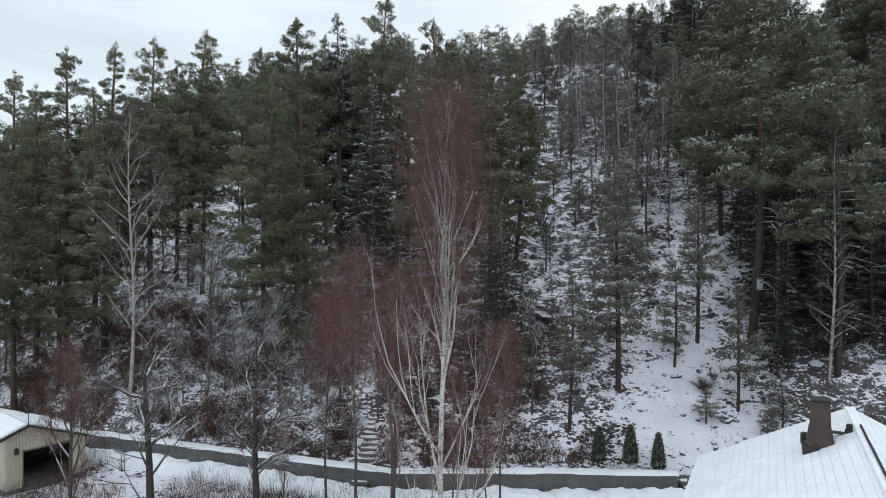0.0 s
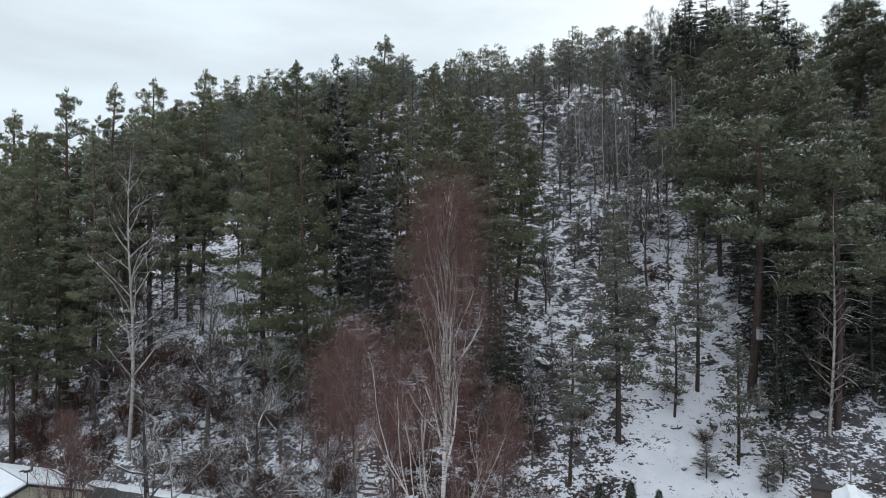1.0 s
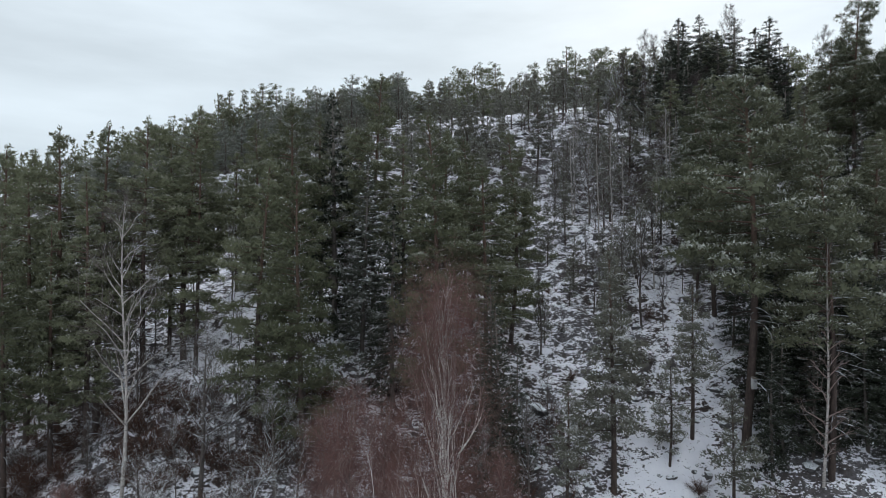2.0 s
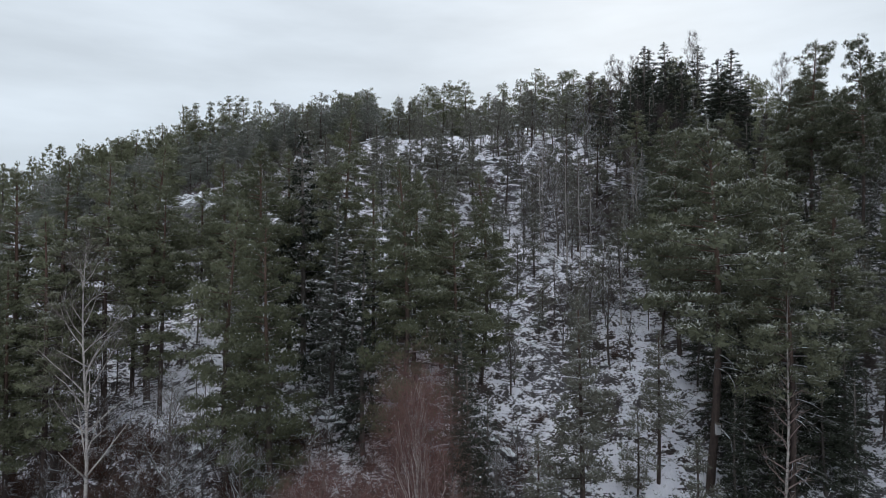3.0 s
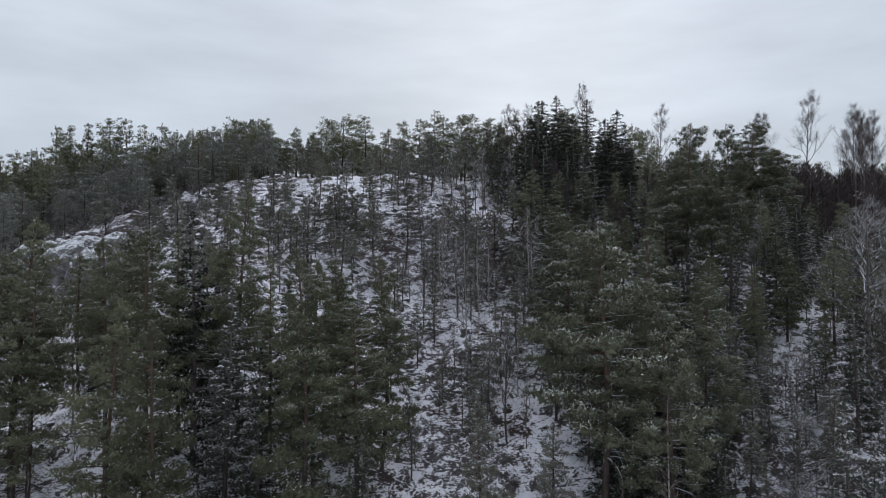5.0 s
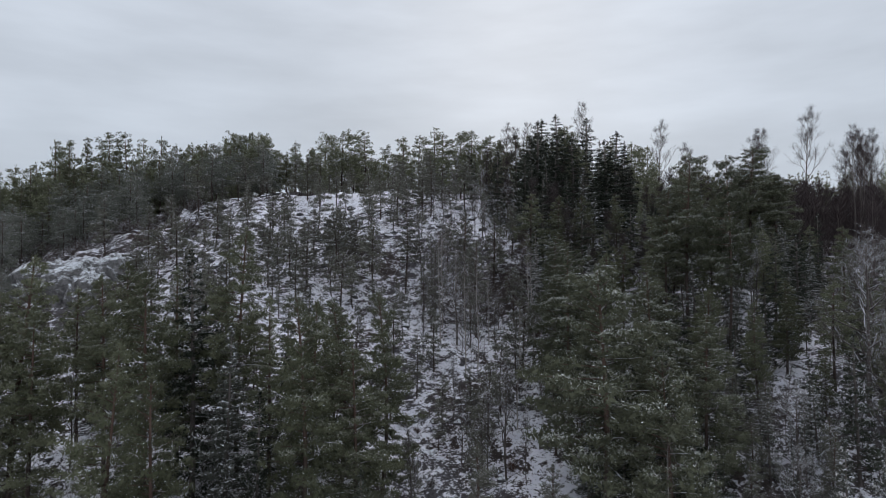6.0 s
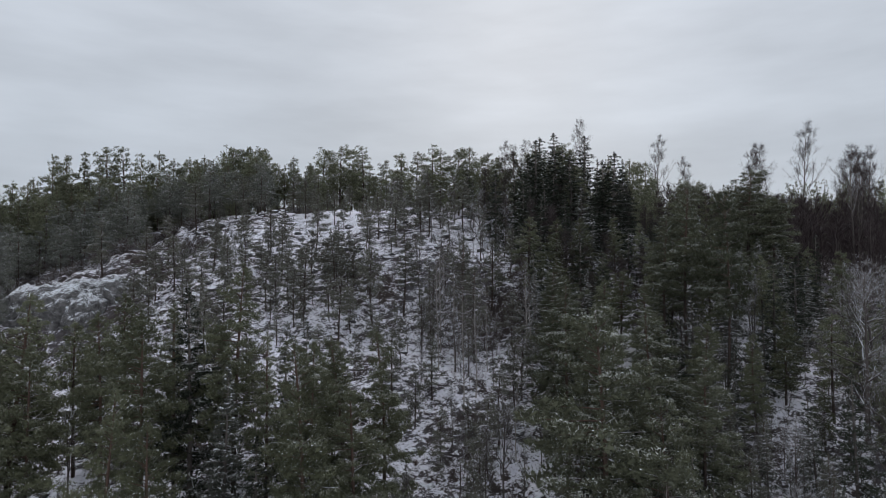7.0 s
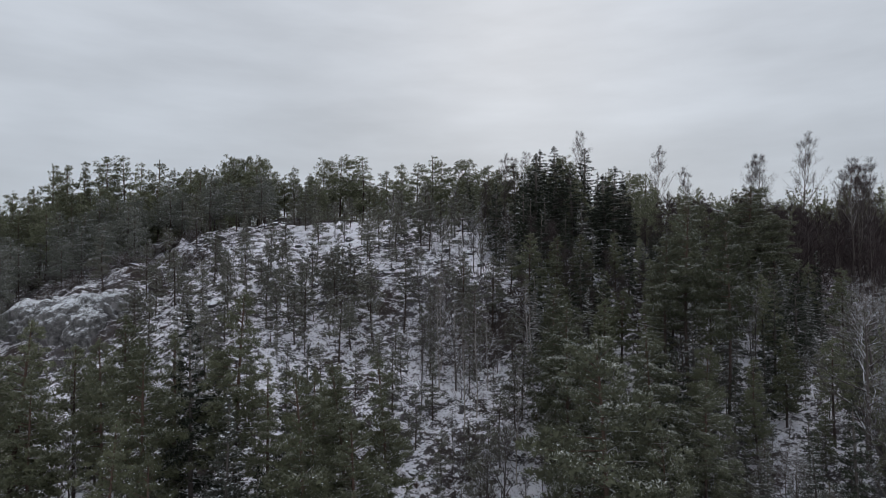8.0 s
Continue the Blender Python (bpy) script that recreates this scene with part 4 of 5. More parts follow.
plant(BIRCH[:1], 18, 21.7, 34.5, 15.6, 0.85, group="leafless birches")
for x, y, h in ((30.9, 92, 13.0), (33.4, 93, 12.2), (35.4, 95, 12.0), (45.0, 93, 15.2), (65.5, 104, 19.6), (77.2, 110, 19.2), (82.4, 100, 20.0), (86.6, 101, 22.4), (91.1, 96.5, 25.6),
                (76.0, 71.5, 19.0), (78.5, 72.5, 19.2), (81.4, 75.0, 18.2), (87.8, 80, 20.6), (91.0, 82, 20.4), (103.7, 98, 19.5)):
    plant(CREST_BIRCH, 18, x, y, h, 0.85, group="leafless birches")

for x, y, h in ((-14.8, 38.5, 10.3), (-9.6, 36.5, 7.3), (43.5, 40.0, 13.5), (48.0, 43.0, 12.5), (41.0, 36.0, 12.0), (52.5, 46.0, 12.0), (31.0, 34.2, 8.0), (33.6, 36.8, 8.5), (29.2, 32.0, 7.0)):
    plant(RIMED, 12, x, y, h, 1.1, group="rimed broadleaf trees")

# trees that frame the narrow clearing
for x, y, h in ((49.9, 45.5, 7.0), (46.6, 41.6, 6.5), (53.3, 49.0, 6.2), (56.4, 50.0, 8.0), (52.0, 43.6, 8.0), (44.0, 38.2, 7.0), (58.6, 54.0, 7.0), (48.8, 39.5, 8.5)):
    plant(MID, 14, x, y, h, 1.1, group="pines on the lower slope")
for x, y, h in ((37.6, 44.6, 6.4), (34.2, 43.8, 6.0), (36.6, 38.0, 6.0), (41.0, 39.2, 5.6), (33.0, 38.6, 6.6), (43.0, 47.6, 6.0), (46.4, 50.8, 5.6)):
    plant(FAR_SPRUCE[1:], 14, x, y, h, 1.1, group="spruces among the pines")
# the rest of the wood
slope = lambda x, y: y - float(foot(x))


def on_clearing(x, y):
    """Whether a place lies in the narrow snowy clearing that climbs through the dense wood."""
    for (x0, y0), (x1, y1) in zip(CLEARING, CLEARING[1:]):
        u = min(1.0, max(0.0, ((x - x0) * (x1 - x0) + (y - y0) * (y1 - y0)) / ((x1 - x0) ** 2 + (y1 - y0) ** 2)))
        if math.hypot(x - x0 - u * (x1 - x0), y - y0 - u * (y1 - y0)) < 1.5:
            return True
    return False


fill(MID, 14, 4, (-46, 7, 42, 64), 3.0, (9, 14), lambda x, y: slope(x, y) > 6 and not (4 < x < 24), group="pines on the lower slope")
fill(SPRUCE, 14, 3, (-44, 4, 38, 60), 2.2, (6, 12), lambda x, y: slope(x, y) > 5, group="spruces among the pines")
fill(SPRUCE, 14, 22, (20.5, 31, 30, 44), 1.4, (6, 11), lambda x, y: slope(x, y) > 2.5 and x < 0.70 * y and y > 36.4 - max(0, x - 24) * 0.5, group="spruces among the pines")
fill(MID, 14, 34, (24, 62, 36, 74), 2.4, (7, 12), lambda x, y: slope(x, y) > 14 and not on_clearing(x, y), group="pines on the lower slope")
fill(FAR_SPRUCE[:1] + FAR_SPRUCE, 14, 84, (25, 66, 28, 78), 1.9, (5, 11), lambda x, y: slope(x, y) > 8 and not on_clearing(x, y) and not (28 < x < 37 and 32 < y < 43), group="spruces among the pines")
fill(TEEN, 14, 7, (28, 37, 32, 43), 2.0, (5, 8), group="young pines on the rocky slope")
fill(FAR_SPRUCE[1:], 14, 7, (28, 37, 33, 43), 1.5, (3.5, 6), group="spruces among the pines")
fill(SAPLING, 7, 12, (25, 37, 31, 43), 1.0, (3, 6), group="rimed saplings in the gully")
fill(YOUNG, 8, 92, (-22, 26, 56, 106), 2.2, (3.5, 8.0), lambda x, y: math.hypot(x - 9, y - 102) > 7.5, group="young pines on the rocky slope")
fill(SLOPE, 14, 52, (-60, -6, 102, 122), 2.3, (7, 11), group="pines along the ridge")
fill(SLOPE, 14, 8, (-49, -36, 84, 95), 2.2, (4, 6), group="pines along the ridge")
fill(SLOPE, 14, 26, (-60, -6, 62, 120), 2.9, (6, 10), lambda x, y: slope(x, y) > 24 and not (-41 < x < -15 and 74 < y < 98), group="pines along the ridge")
fill(RIDGE, 14, 8, (-70, -50, 140, 154), 1.6, (13, 17), group="pines along the ridge")
fill(RIDGE, 14, 18, (-62, -8, 138, 150), 1.8, (13, 17), group="pines along the ridge")
fill(RIDGE, 14, 44, (-62, -8, 118, 142), 2.4, (9, 14), group="pines along the ridge")
fill(RIDGE, 14, 30, (-20, 62, 108, 132), 2.8, (6, 10), lambda x, y: y > 110 - max(0, x - 20) * 0.35 and math.hypot(x - 9, y - 105) > 6, group="pines along the ridge")
fill(YOUNG, 8, 16, (-12, 10, 68, 92), 1.8, (4, 7.5), group="young pines on the rocky slope")
fill(YOUNG, 8, 4, (0, 20, 98, 108), 1.6, (3, 6), group="young pines on the rocky slope")
fill(YOUNG, 8, 30, (-50, 50, 108, 122), 1.8, (3, 5), lambda x, y: math.hypot(x - 9, y - 105) > 6, group="young pines on the rocky slope")
fill(YOUNG, 8, 14, (5, 21, 44, 62), 2.2, (3, 7), group="young pines on the rocky slope")
fill(RIDGE, 14, 14, (27, 48, 86, 97), 1.3, (8.5, 11.5), group="pines along the ridge")
fill(FAR_SPRUCE[:1], 14, 44, (25, 54, 64, 100), 2.0, (6, 11), group="spruces among the pines")
fill(THICKET, 12, 44, (56, 118, 58, 116), 2.4, (9, 14), group="leafless far birches")
fill(BIRCH[1:], 18, 12, (13.5, 23, 46, 72), 2.0, (8, 12.5), group="leafless birches")
fill(FAR_SPRUCE, 14, 26, (33, 60, 33, 52), 1.6, (4.5, 7.5), lambda x, y: slope(x, y) > 8 and not on_clearing(x, y), group="spruces among the pines")
fill(MID, 14, 14, (34, 60, 33, 50), 2.0, (5.5, 8.5), lambda x, y: slope(x, y) > 8 and not on_clearing(x, y), group="pines on the lower slope")
fill(SAPLING, 7, 30, (33, 60, 34, 54), 1.2, (2.5, 5), lambda x, y: slope(x, y) > 8, group="rimed saplings in the gully")
fill(THICKET, 12, 36, (24, 52, 56, 88), 1.5, (6, 10), group="leafless far birches")
fill(SAPLING, 7, 36, (11, 27, 44, 88), 1.2, (4, 9), group="rimed saplings in the gully")
fill(SAPLING, 7, 38, (-36, 8, 34, 54), 1.3, (4, 8), lambda x, y: slope(x, y) > 2, group="rimed saplings in the gully")
fill(SAPLING, 7, 22, (28, 60, 26, 56), 1.5, (5, 9), lambda x, y: slope(x, y) > 6 and not on_clearing(x, y), group="rimed saplings in the gully")
for x, y, h in ((-3.7, 25.4, 12.4), (-2.3, 26.6, 11.4), (-5.2, 27.6, 10.6), (2.6, 27.6, 9.0)):
    plant(REDCROWN, 12, x, y, h, 1.05, group="reddish young birches")
fill(REDBRUSH, 12, 4, (-7.5, 2.4, 26, 30), 1.2, (5.5, 9), lambda x, y: math.hypot(x + 0.3, y - 22) > 3, group="reddish young birches")
fill(BUSH[:2], 1.8, 18, (-30, -6, 35, 46), 1.3, (1.5, 3.2), lambda x, y: 2 < slope(x, y) < 9 and abs(x + 4.2) > 1.2, group="bushes on the slope")
fill(BUSH, 1.4, 44, (-34, 3, 32, 46), 1.1, (0.8, 1.9), lambda x, y: 1.2 < slope(x, y) < 9 and abs(x + 4.2) > 1.2, group="bushes on the slope")
fill(BUSH, 1.4, 28, (8, 26, 31, 62), 1.0, (0.5, 1.2), lambda x, y: slope(x, y) > 1.5 and math.hypot(x - 11.6, y - 33.6) > 1.8, group="bushes on the slope")

fill(BUSH[2:], 1.1, 44, (-48, -14, 97, 117), 1.2, (1.2, 2.6), group="bushes on the slope")


def rock_mesh(seed):
    bm = bmesh.new()
    bmesh.ops.create_icosphere(bm, subdivisions=2, radius=1.0)
    for v in bm.verts:
        n = noise.noise(v.co * 1.1 + Vector((seed * 7.3, 0, 0))) + 0.5 * noise.noise(v.co * 2.7 + Vector((0, seed * 3.1, 0)))
        v.co *= 1 + 0.42 * n
        v.co.z *= 0.55
    me = bpy.data.meshes.new("boulder")
    bm.to_mesh(me)
    bm.free()
    me.materials.append(M_ROCK)
    return me


ROCKS = [rock_mesh(i) for i in range(5)]
count = 0
while count < 260:
    x, y = float(rng.uniform(-30, 30)), float(rng.uniform(33, 78))
    if slope(x, y) < 3.5 or math.hypot(x - 12, y - 33.6) < 1.7 or (x < 5 and rng.random() < 0.55):
        continue
    ob = tagged(new("boulder", ROCKS[count % 5]), "dark boulder with snow on its top", "rock", "boulders on the slope")
    k = float(rng.uniform(0.15, 0.52)) * (1.5 if rng.random() < 0.1 else 1)
    ob.matrix_world = pose(x, y, float(hill(x, y)) - 0.05, float(rng.normal(0, 12)), float(rng.normal(0, 12)), float(rng.uniform(0, 360))) @ Matrix.Scale(k, 4)
    count += 1
while count < 400:
    x, y = float(rng.uniform(-24, 27)), float(rng.uniform(76, 107))
    ob = tagged(new("boulder", ROCKS[count % 5]), "dark boulder with snow on its top", "rock", "boulders on the slope")
    k = float(rng.uniform(0.3, 0.9))
    ob.matrix_world = pose(x, y, float(hill(x, y)) - 0.05, float(rng.normal(0, 12)), float(rng.normal(0, 12)), float(rng.uniform(0, 360))) @ Matrix.Scale(k, 4)
    count += 1

for i in range(130):
    x, y = float(rng.uniform(8.5, 20)), float(rng.uniform(32.2, 42))
    ob = tagged(new("stone", ROCKS[i % 5]), "small dark stone poking out of the snow", "rock", "stones in the open snow")
    ob.matrix_world = pose(x, y, float(hill(x, y)) - 0.01, float(rng.normal(0, 15)), float(rng.normal(0, 15)), float(rng.uniform(0, 360))) @ Matrix.Scale(float(rng.uniform(0.06, 0.2)), 4)
plant(BUSH[:1], 2.0, 14.9, 35.2, 1.0, 1.4, group="bushes on the slope")
stump = tagged(new("stump", ROCKS[2]), "dark broken tree stump in the snow", "stump")
stump.matrix_world = pose(15.81, 36.10, 4.78) @ Matrix.Diagonal((0.3, 0.3, 0.75, 1))
for x, y, h in ((14.4, 33.7, 1.9), (18.2, 33.0, 2.4), (17.2, 32.6, 1.5)):
    plant(YOUNG[:1], 8, x, y, h, 1.9, group="young pines on the rocky slope")


def trunk_at(tree, z):
    """Where a tree's trunk stands at a height."""
    wood = next(c for c in tree.children if c.name.startswith("trunk"))
    rings = [tree.matrix_basis @ (sum((wood.data.vertices[i * 7 + j].co for j in range(7)), Vector()) / 7) for i in range(12)]
    return Vector((float(np.interp(z, [p.z for p in rings], [p.x for p in rings])), float(np.interp(z, [p.z for p in rings], [p.y for p in rings])), z))


def nest_box(at):
    """A tall board box with a sloping lid and a dark disc as entrance hole, hung on a trunk."""
    box = thing("nest_box", "pale weathered wooden nest box hung on a pine trunk", "nest box")
    bm = bmesh.new()
    bmesh.ops.create_cube(bm, size=1.0)
    for v in bm.verts:
        v.co = Vector((v.co.x * 0.26, v.co.y * 0.24, v.co.z * 0.62 + (0.04 if v.co.y > 0 and v.co.z > 0 else 0)))
    bmesh.ops.bevel(bm, geom=bm.edges[:], offset=0.008, segments=1, affect="EDGES")
    body = bpy.data.meshes.new("body")
    bm.to_mesh(body)
    bm.free()
    body.materials.append(M_NEST)
    child("body", body, box)
    for name, size, place, turn, mat in (("lid", (0.33, 0.32, 0.03), (0, -0.02, 0.345), 8, M_STEP), ("back_board", (0.14, 0.03, 0.85), (0, 0.135, 0), 0, M_STEP)):
        bm = bmesh.new()
        bmesh.ops.create_cube(bm, size=1.0)
        bmesh.ops.scale(bm, vec=size, verts=bm.verts)
        bmesh.ops.bevel(bm, geom=bm.edges[:], offset=0.005, segments=1, affect="EDGES")
        me = bpy.data.meshes.new(name)
        bm.to_mesh(me)
        bm.free()
        me.materials.append(mat)
        child(name, me, box).matrix_local = pose(*place, turn)
    # solid dark disc on the front: the entrance hole's shade put into colour
    kit = Kit(5)
    kit.tube([(0, -0.116, 0.15), (0, -0.126, 0.15), (0, -0.1265, 0.15)], [0.05, 0.05, 0.001], 12)
    child("entrance_hole", kit.mesh("entrance_hole", [M_DARK]), box)
    box.matrix_world = pose(at.x, at.y - 0.39, at.z, 0, 0, 8)
    return box


nest_box(trunk_at(nest_pine, 10.19))


def outcrop_mesh(seed):
    """A weathered knob of bedrock with cracks and ribs."""
    bm = bmesh.new()
    bmesh.ops.create_icosphere(bm, subdivisions=5, radius=1.0)
    o = Vector((seed * 5.7, seed * 1.3, 0))
    for v in bm.verts:
        p = v.co.copy()
        tilt = Vector((p.x * 0.8 + p.z * 0.5, p.y, p.z * 1.9 - p.x * 0.7))
        big = noise.noise(p * 0.9 + o) + 0.5 * noise.noise(p * 2.1 + o)
        rib = 1 - abs(noise.noise(tilt * 2.3 + o)) * 2
        crack = max(0.0, 1 - abs(noise.noise(tilt * 3.1 - o)) * 9)
        split = max(0.0, 1 - abs(noise.noise(p * 1.7 - o)) * 14)
        v.co *= 1 + 0.28 * big + 0.10 * rib - 0.12 * crack - 0.14 * split + 0.05 * noise.noise(p * 8 + o)
    me = bpy.data.meshes.new("rock_outcrop")
    bm.to_mesh(me)
    bm.free()
    me.polygons.foreach_set("use_smooth", np.ones(len(me.polygons), bool))
    me.materials.append(M_CLIFF)
    return me


for i, (x, y, z, sx, sy, sz, a) in enumerate(((-30.5, 93.4, 25.4, 4.6, 3.2, 5.0, 10), (-24.6, 92.6, 25.8, 3.6, 3.0, 4.6, -15), (-35.8, 94.2, 25.2, 3.4, 3.0, 4.2, 20), (-27.4, 90.4, 24.4, 2.8, 2.4, 3.9, 5), (-20.8, 91.5, 24.8, 2.8, 2.2, 2.8, -25), (-32.6, 91.4, 22.6, 2.6, 2.0, 2.8, 35))):
    ob = tagged(new("rock_outcrop", outcrop_mesh(i + 1)), "rounded grey bedrock outcrop streaked with snow", "rock", "bedrock outcrops")
    ob.matrix_world = pose(x, y, z, 0, 0, a) @ Matrix.Diagonal((sx, sy, sz, 1))


def far_wood(name, label, seed, count, place, crowns, tall=(7, 12)):
    """Woods beyond the ridge: many plain conifers or bare crowns in one mesh."""
    kit = Kit(seed)
    r = kit.rng
    for i in range(count):
        x, y = place(r)
        z, h = float(hill(x, y)), float(r.uniform(*tall))
        if x > 40:
            h = max(3.0, min(h, 32.4 + 0.25 * (y - 45) - z + float(r.normal(0, 0.9))))
        kit.tube([(x, y, z - 0.5), (x, y, z + h)], [0.12, 0.02], 3, 1)
        n = 56
        u = r.uniform(0.18, 1, n)
        a = r.uniform(0, 6.28, n)
        rad = (1 - u) ** 0.6 * h * 0.17 * r.uniform(0.5, 1.1, n)
        c = np.stack([x + rad * np.cos(a), y + rad * np.sin(a), z + h * u], 1)
        d = np.stack([np.cos(a) * 0.6, np.sin(a) * 0.6, np.full(n, 0.3)], 1)
        if crowns == "needles":
            kit.blades(c, d, 5, 0.6, 0.24, 0.7)
        else:
            kit.blades(c, d + np.array([0, 0, 0.6]), 6, 1.3, 0.07, 0.4)
    return tagged(new(name, kit.mesh(name, [M_PINE if crowns == "needles" else M_DARKTWIG, M_DARKBARK])), label, "woodland", kind="stuff")


far_wood("far_pinewood", "dark pinewood beyond the ridge", 71, 700, lambda r: (float(r.uniform(-190, 230)), float(r.uniform(142, 210))), "needles")
far_wood("ridge_pinewood", "dense dark pinewood on the ridge behind the outcrop", 75, 190, lambda r: (float(-70 + 50 * r.random() ** 1.35), float(r.uniform(124, 150))), "needles", (9, 14))
far_wood("side_pinewood", "dark pinewood along the ridge", 72, 240, lambda r: (float(r.uniform(-150, -60)), float(r.uniform(70, 136))), "needles")
far_wood("valley_wood", "mixed conifers on the far side of the valley", 73, 520, lambda r: (float(r.uniform(66, 280)), float(r.uniform(112, 196))), "needles", (12, 16))
far_wood("far_birchwood", "reddish leafless birchwood on the far slope", 74, 420, lambda r: (float(r.uniform(62, 180)), float(r.uniform(62, 132))), "twigs", (10, 15))


def heath_cover(name, label, seed, count, place, mat, size):
    """Low twigs and heather that poke through the snow."""
    kit = Kit(seed)
    x, y = place(kit.rng, count)
    kit.blades(np.stack([x, y, hill(x, y) - 0.04], 1), np.tile((0, 0, 0.8), (len(x), 1)), 7, size, 0.03, 0.65, 0, 0.10)
    return tagged(new(name, kit.mesh(name, [mat])), label, "undergrowth", kind="stuff")


def foot_slope(r, n):
    x, s = r.uniform(-36, 8.0, n), 0.9 + 9 * r.random(n) ** 1.3
    ok = (value_noise(x / 1.7, s / 1.7, 21) > -0.25) & (np.abs(x + 4.2) > 0.7)
    return x[ok], (foot(x) + s)[ok]


def upper_slope(r, n):
    x, y = r.uniform(-34, 32, n), r.uniform(34, 106, n)
    ok = (y - foot(x) > 4) & (value_noise(x / 1.4, y / 1.4, 22) > 0.05) & (np.hypot((x - 11.8) / 1.6, y - 34.0) > 1.4) & (np.hypot((x - 15.5) / 4.0, (y - 37) / 5.0) > 0.9)
    return x[ok], y[ok]


heath_cover("brown_undergrowth", "brown leafless undergrowth and dead weeds along the hill's foot", 311, 17000, foot_slope, M_HEATH, 0.46)
heath_cover("heather", "dark heather tufts between snowy rocks", 312, 17000, upper_slope, M_HEATH, 0.30)


def open_patch(r, n):
    x, y = r.uniform(7, 20, n), r.uniform(31.4, 42, n)
    ok = (y - foot(x) > 1.0) & (value_noise(x / 0.9, y / 0.9, 23) > 0.12)
    return x[ok], y[ok]


def yard_edge(r, n):
    x, y = r.uniform(-17, 6, n), 22 + 9 * r.random(n)
    ok = (foot(x) - y > 1.2) & (value_noise(x / 1.3, y / 1.3, 24) > 0.15) & ~((x < -11.5) & (y > 25.5))
    return x[ok], y[ok]


heath_cover("snow_weeds", "scattered brown weeds in the open snow", 313, 420, open_patch, M_HEATH, 0.2)
heath_cover("yard_weeds", "dead brown weeds poking through the yard's snow", 314, 2000, yard_edge, M_HEATH, 0.34)
# ---- yard: birch, garden trees, walls, stairs, shed, house ----
def block(bm, size, at=(0, 0, 0), turn=0.0, bevel=0.0):
    """A box with soft edges, its middle at `at`."""
    got = bmesh.ops.create_cube(bm, size=1.0, matrix=Matrix.Translation(at) @ Matrix.Rotation(turn, 4, "Z") @ Matrix.Diagonal((*size, 1)))
    if bevel:
        edges = list({e for v in got["verts"] for e in v.link_edges})
        bmesh.ops.bevel(bm, geom=edges, offset=bevel, segments=1, affect="EDGES")
    return got


def part(name, bm, material, parent, label=""):
    me = bpy.data.meshes.new(name)
    bm.to_mesh(me)
    bm.free()
    me.materials.append(material)
    ob = new(name, me)
    ob.parent = parent
    return tagged(ob, label)


def boxes(name, material, parent, *rows, bevel=0.01, label=""):
    bm = bmesh.new()
    for size, at in rows:
        block(bm, size, at, 0.0, bevel)
    return part(name, bm, material, parent, label)


big_birch = bare_tree("garden_birch", "tall leafless birch with white trunk and reddish twigs in the yard", 78, 16.3, 0.45, (0.0, 0.0), 26, 1.5, 0.27, (3, 4, 4), 17000, M_WHITEBIRCH, M_BIRCHTWIG, M_REDTWIG, 0.34, 0.0060, (0.8, 0.0065), 0.55, haze_out=0.55, pale=3, low=7)
big_birch.matrix_world = pose(0.0, 18.6, 0)

garden_tree = bare_tree("garden_tree", "leafless forked garden tree with dark trunk and rimed boughs", 81, 9.6, 0.46, (-0.03, 0.0), 11, 0.1, 1.05, (4, 5, 4), 3000, M_DARKBARK, M_GREYBARK, M_RIMETWIG, 0.56, 0.019, (0.24, 0.009), 0.0, low=3, pale=1)
garden_tree.matrix_world = pose(-11.4, 24, 0, 0, 0, 40)
fruit_tree = bare_tree("fruit_tree", "spreading leafless fruit tree with rimed crooked boughs", 83, 9.0, 0.36, (0.0, 0.0), 14, 0.22, 0.9, (5, 5, 4), 4600, M_DARKBARK, M_GREYBARK, M_RIMETWIG, 0.54, 0.018, (0.24, 0.009), 0.0, pale=1, low=2)
fruit_tree.matrix_world = pose(-7.6, 25, 0, 0, 0, 10)
red_tree = bare_tree("young_tree", "slim leafless reddish young tree by the shed", 85, 8.5, 0.2, (0.02, 0.0), 16, 0.7, 0.5, (4, 4, 3), 4000, M_GREYBARK, M_GREYBARK, M_REDTWIG, 0.36, 0.010, (0.4, 0.014), 0.0)
red_tree.matrix_world = pose(-15.2, 25, 0)

def snow_ribbon(name, length, wide, rise, seed):
    """A lumpy ridge of snow, rounded towards both sides."""
    n, m = int(length / 0.16), 9
    u, v = np.meshgrid(np.linspace(-length / 2, length / 2, n), np.linspace(-1, 1, m))
    lump = 0.72 + 0.24 * value_noise(u / 1.3 + seed, v * 0.8, 17) + 0.16 * value_noise(u / 0.3 + seed, v * 2, 18)
    z = rise * np.sqrt(np.clip(1 - v ** 2, 0, 1)) * lump - 0.03
    y = v * wide / 2 * (1 + 0.22 * value_noise(u / 0.9 + seed, v * 0.3, 19))
    i = np.arange(n * m).reshape(m, n)
    F = np.stack([i[:-1, :-1], i[:-1, 1:], i[1:, 1:], i[1:, :-1]], -1).reshape(-1, 4)
    return tagged_mesh(name, np.stack([u, y, z], -1).reshape(-1, 3), F, [M_SNOW], None, True)


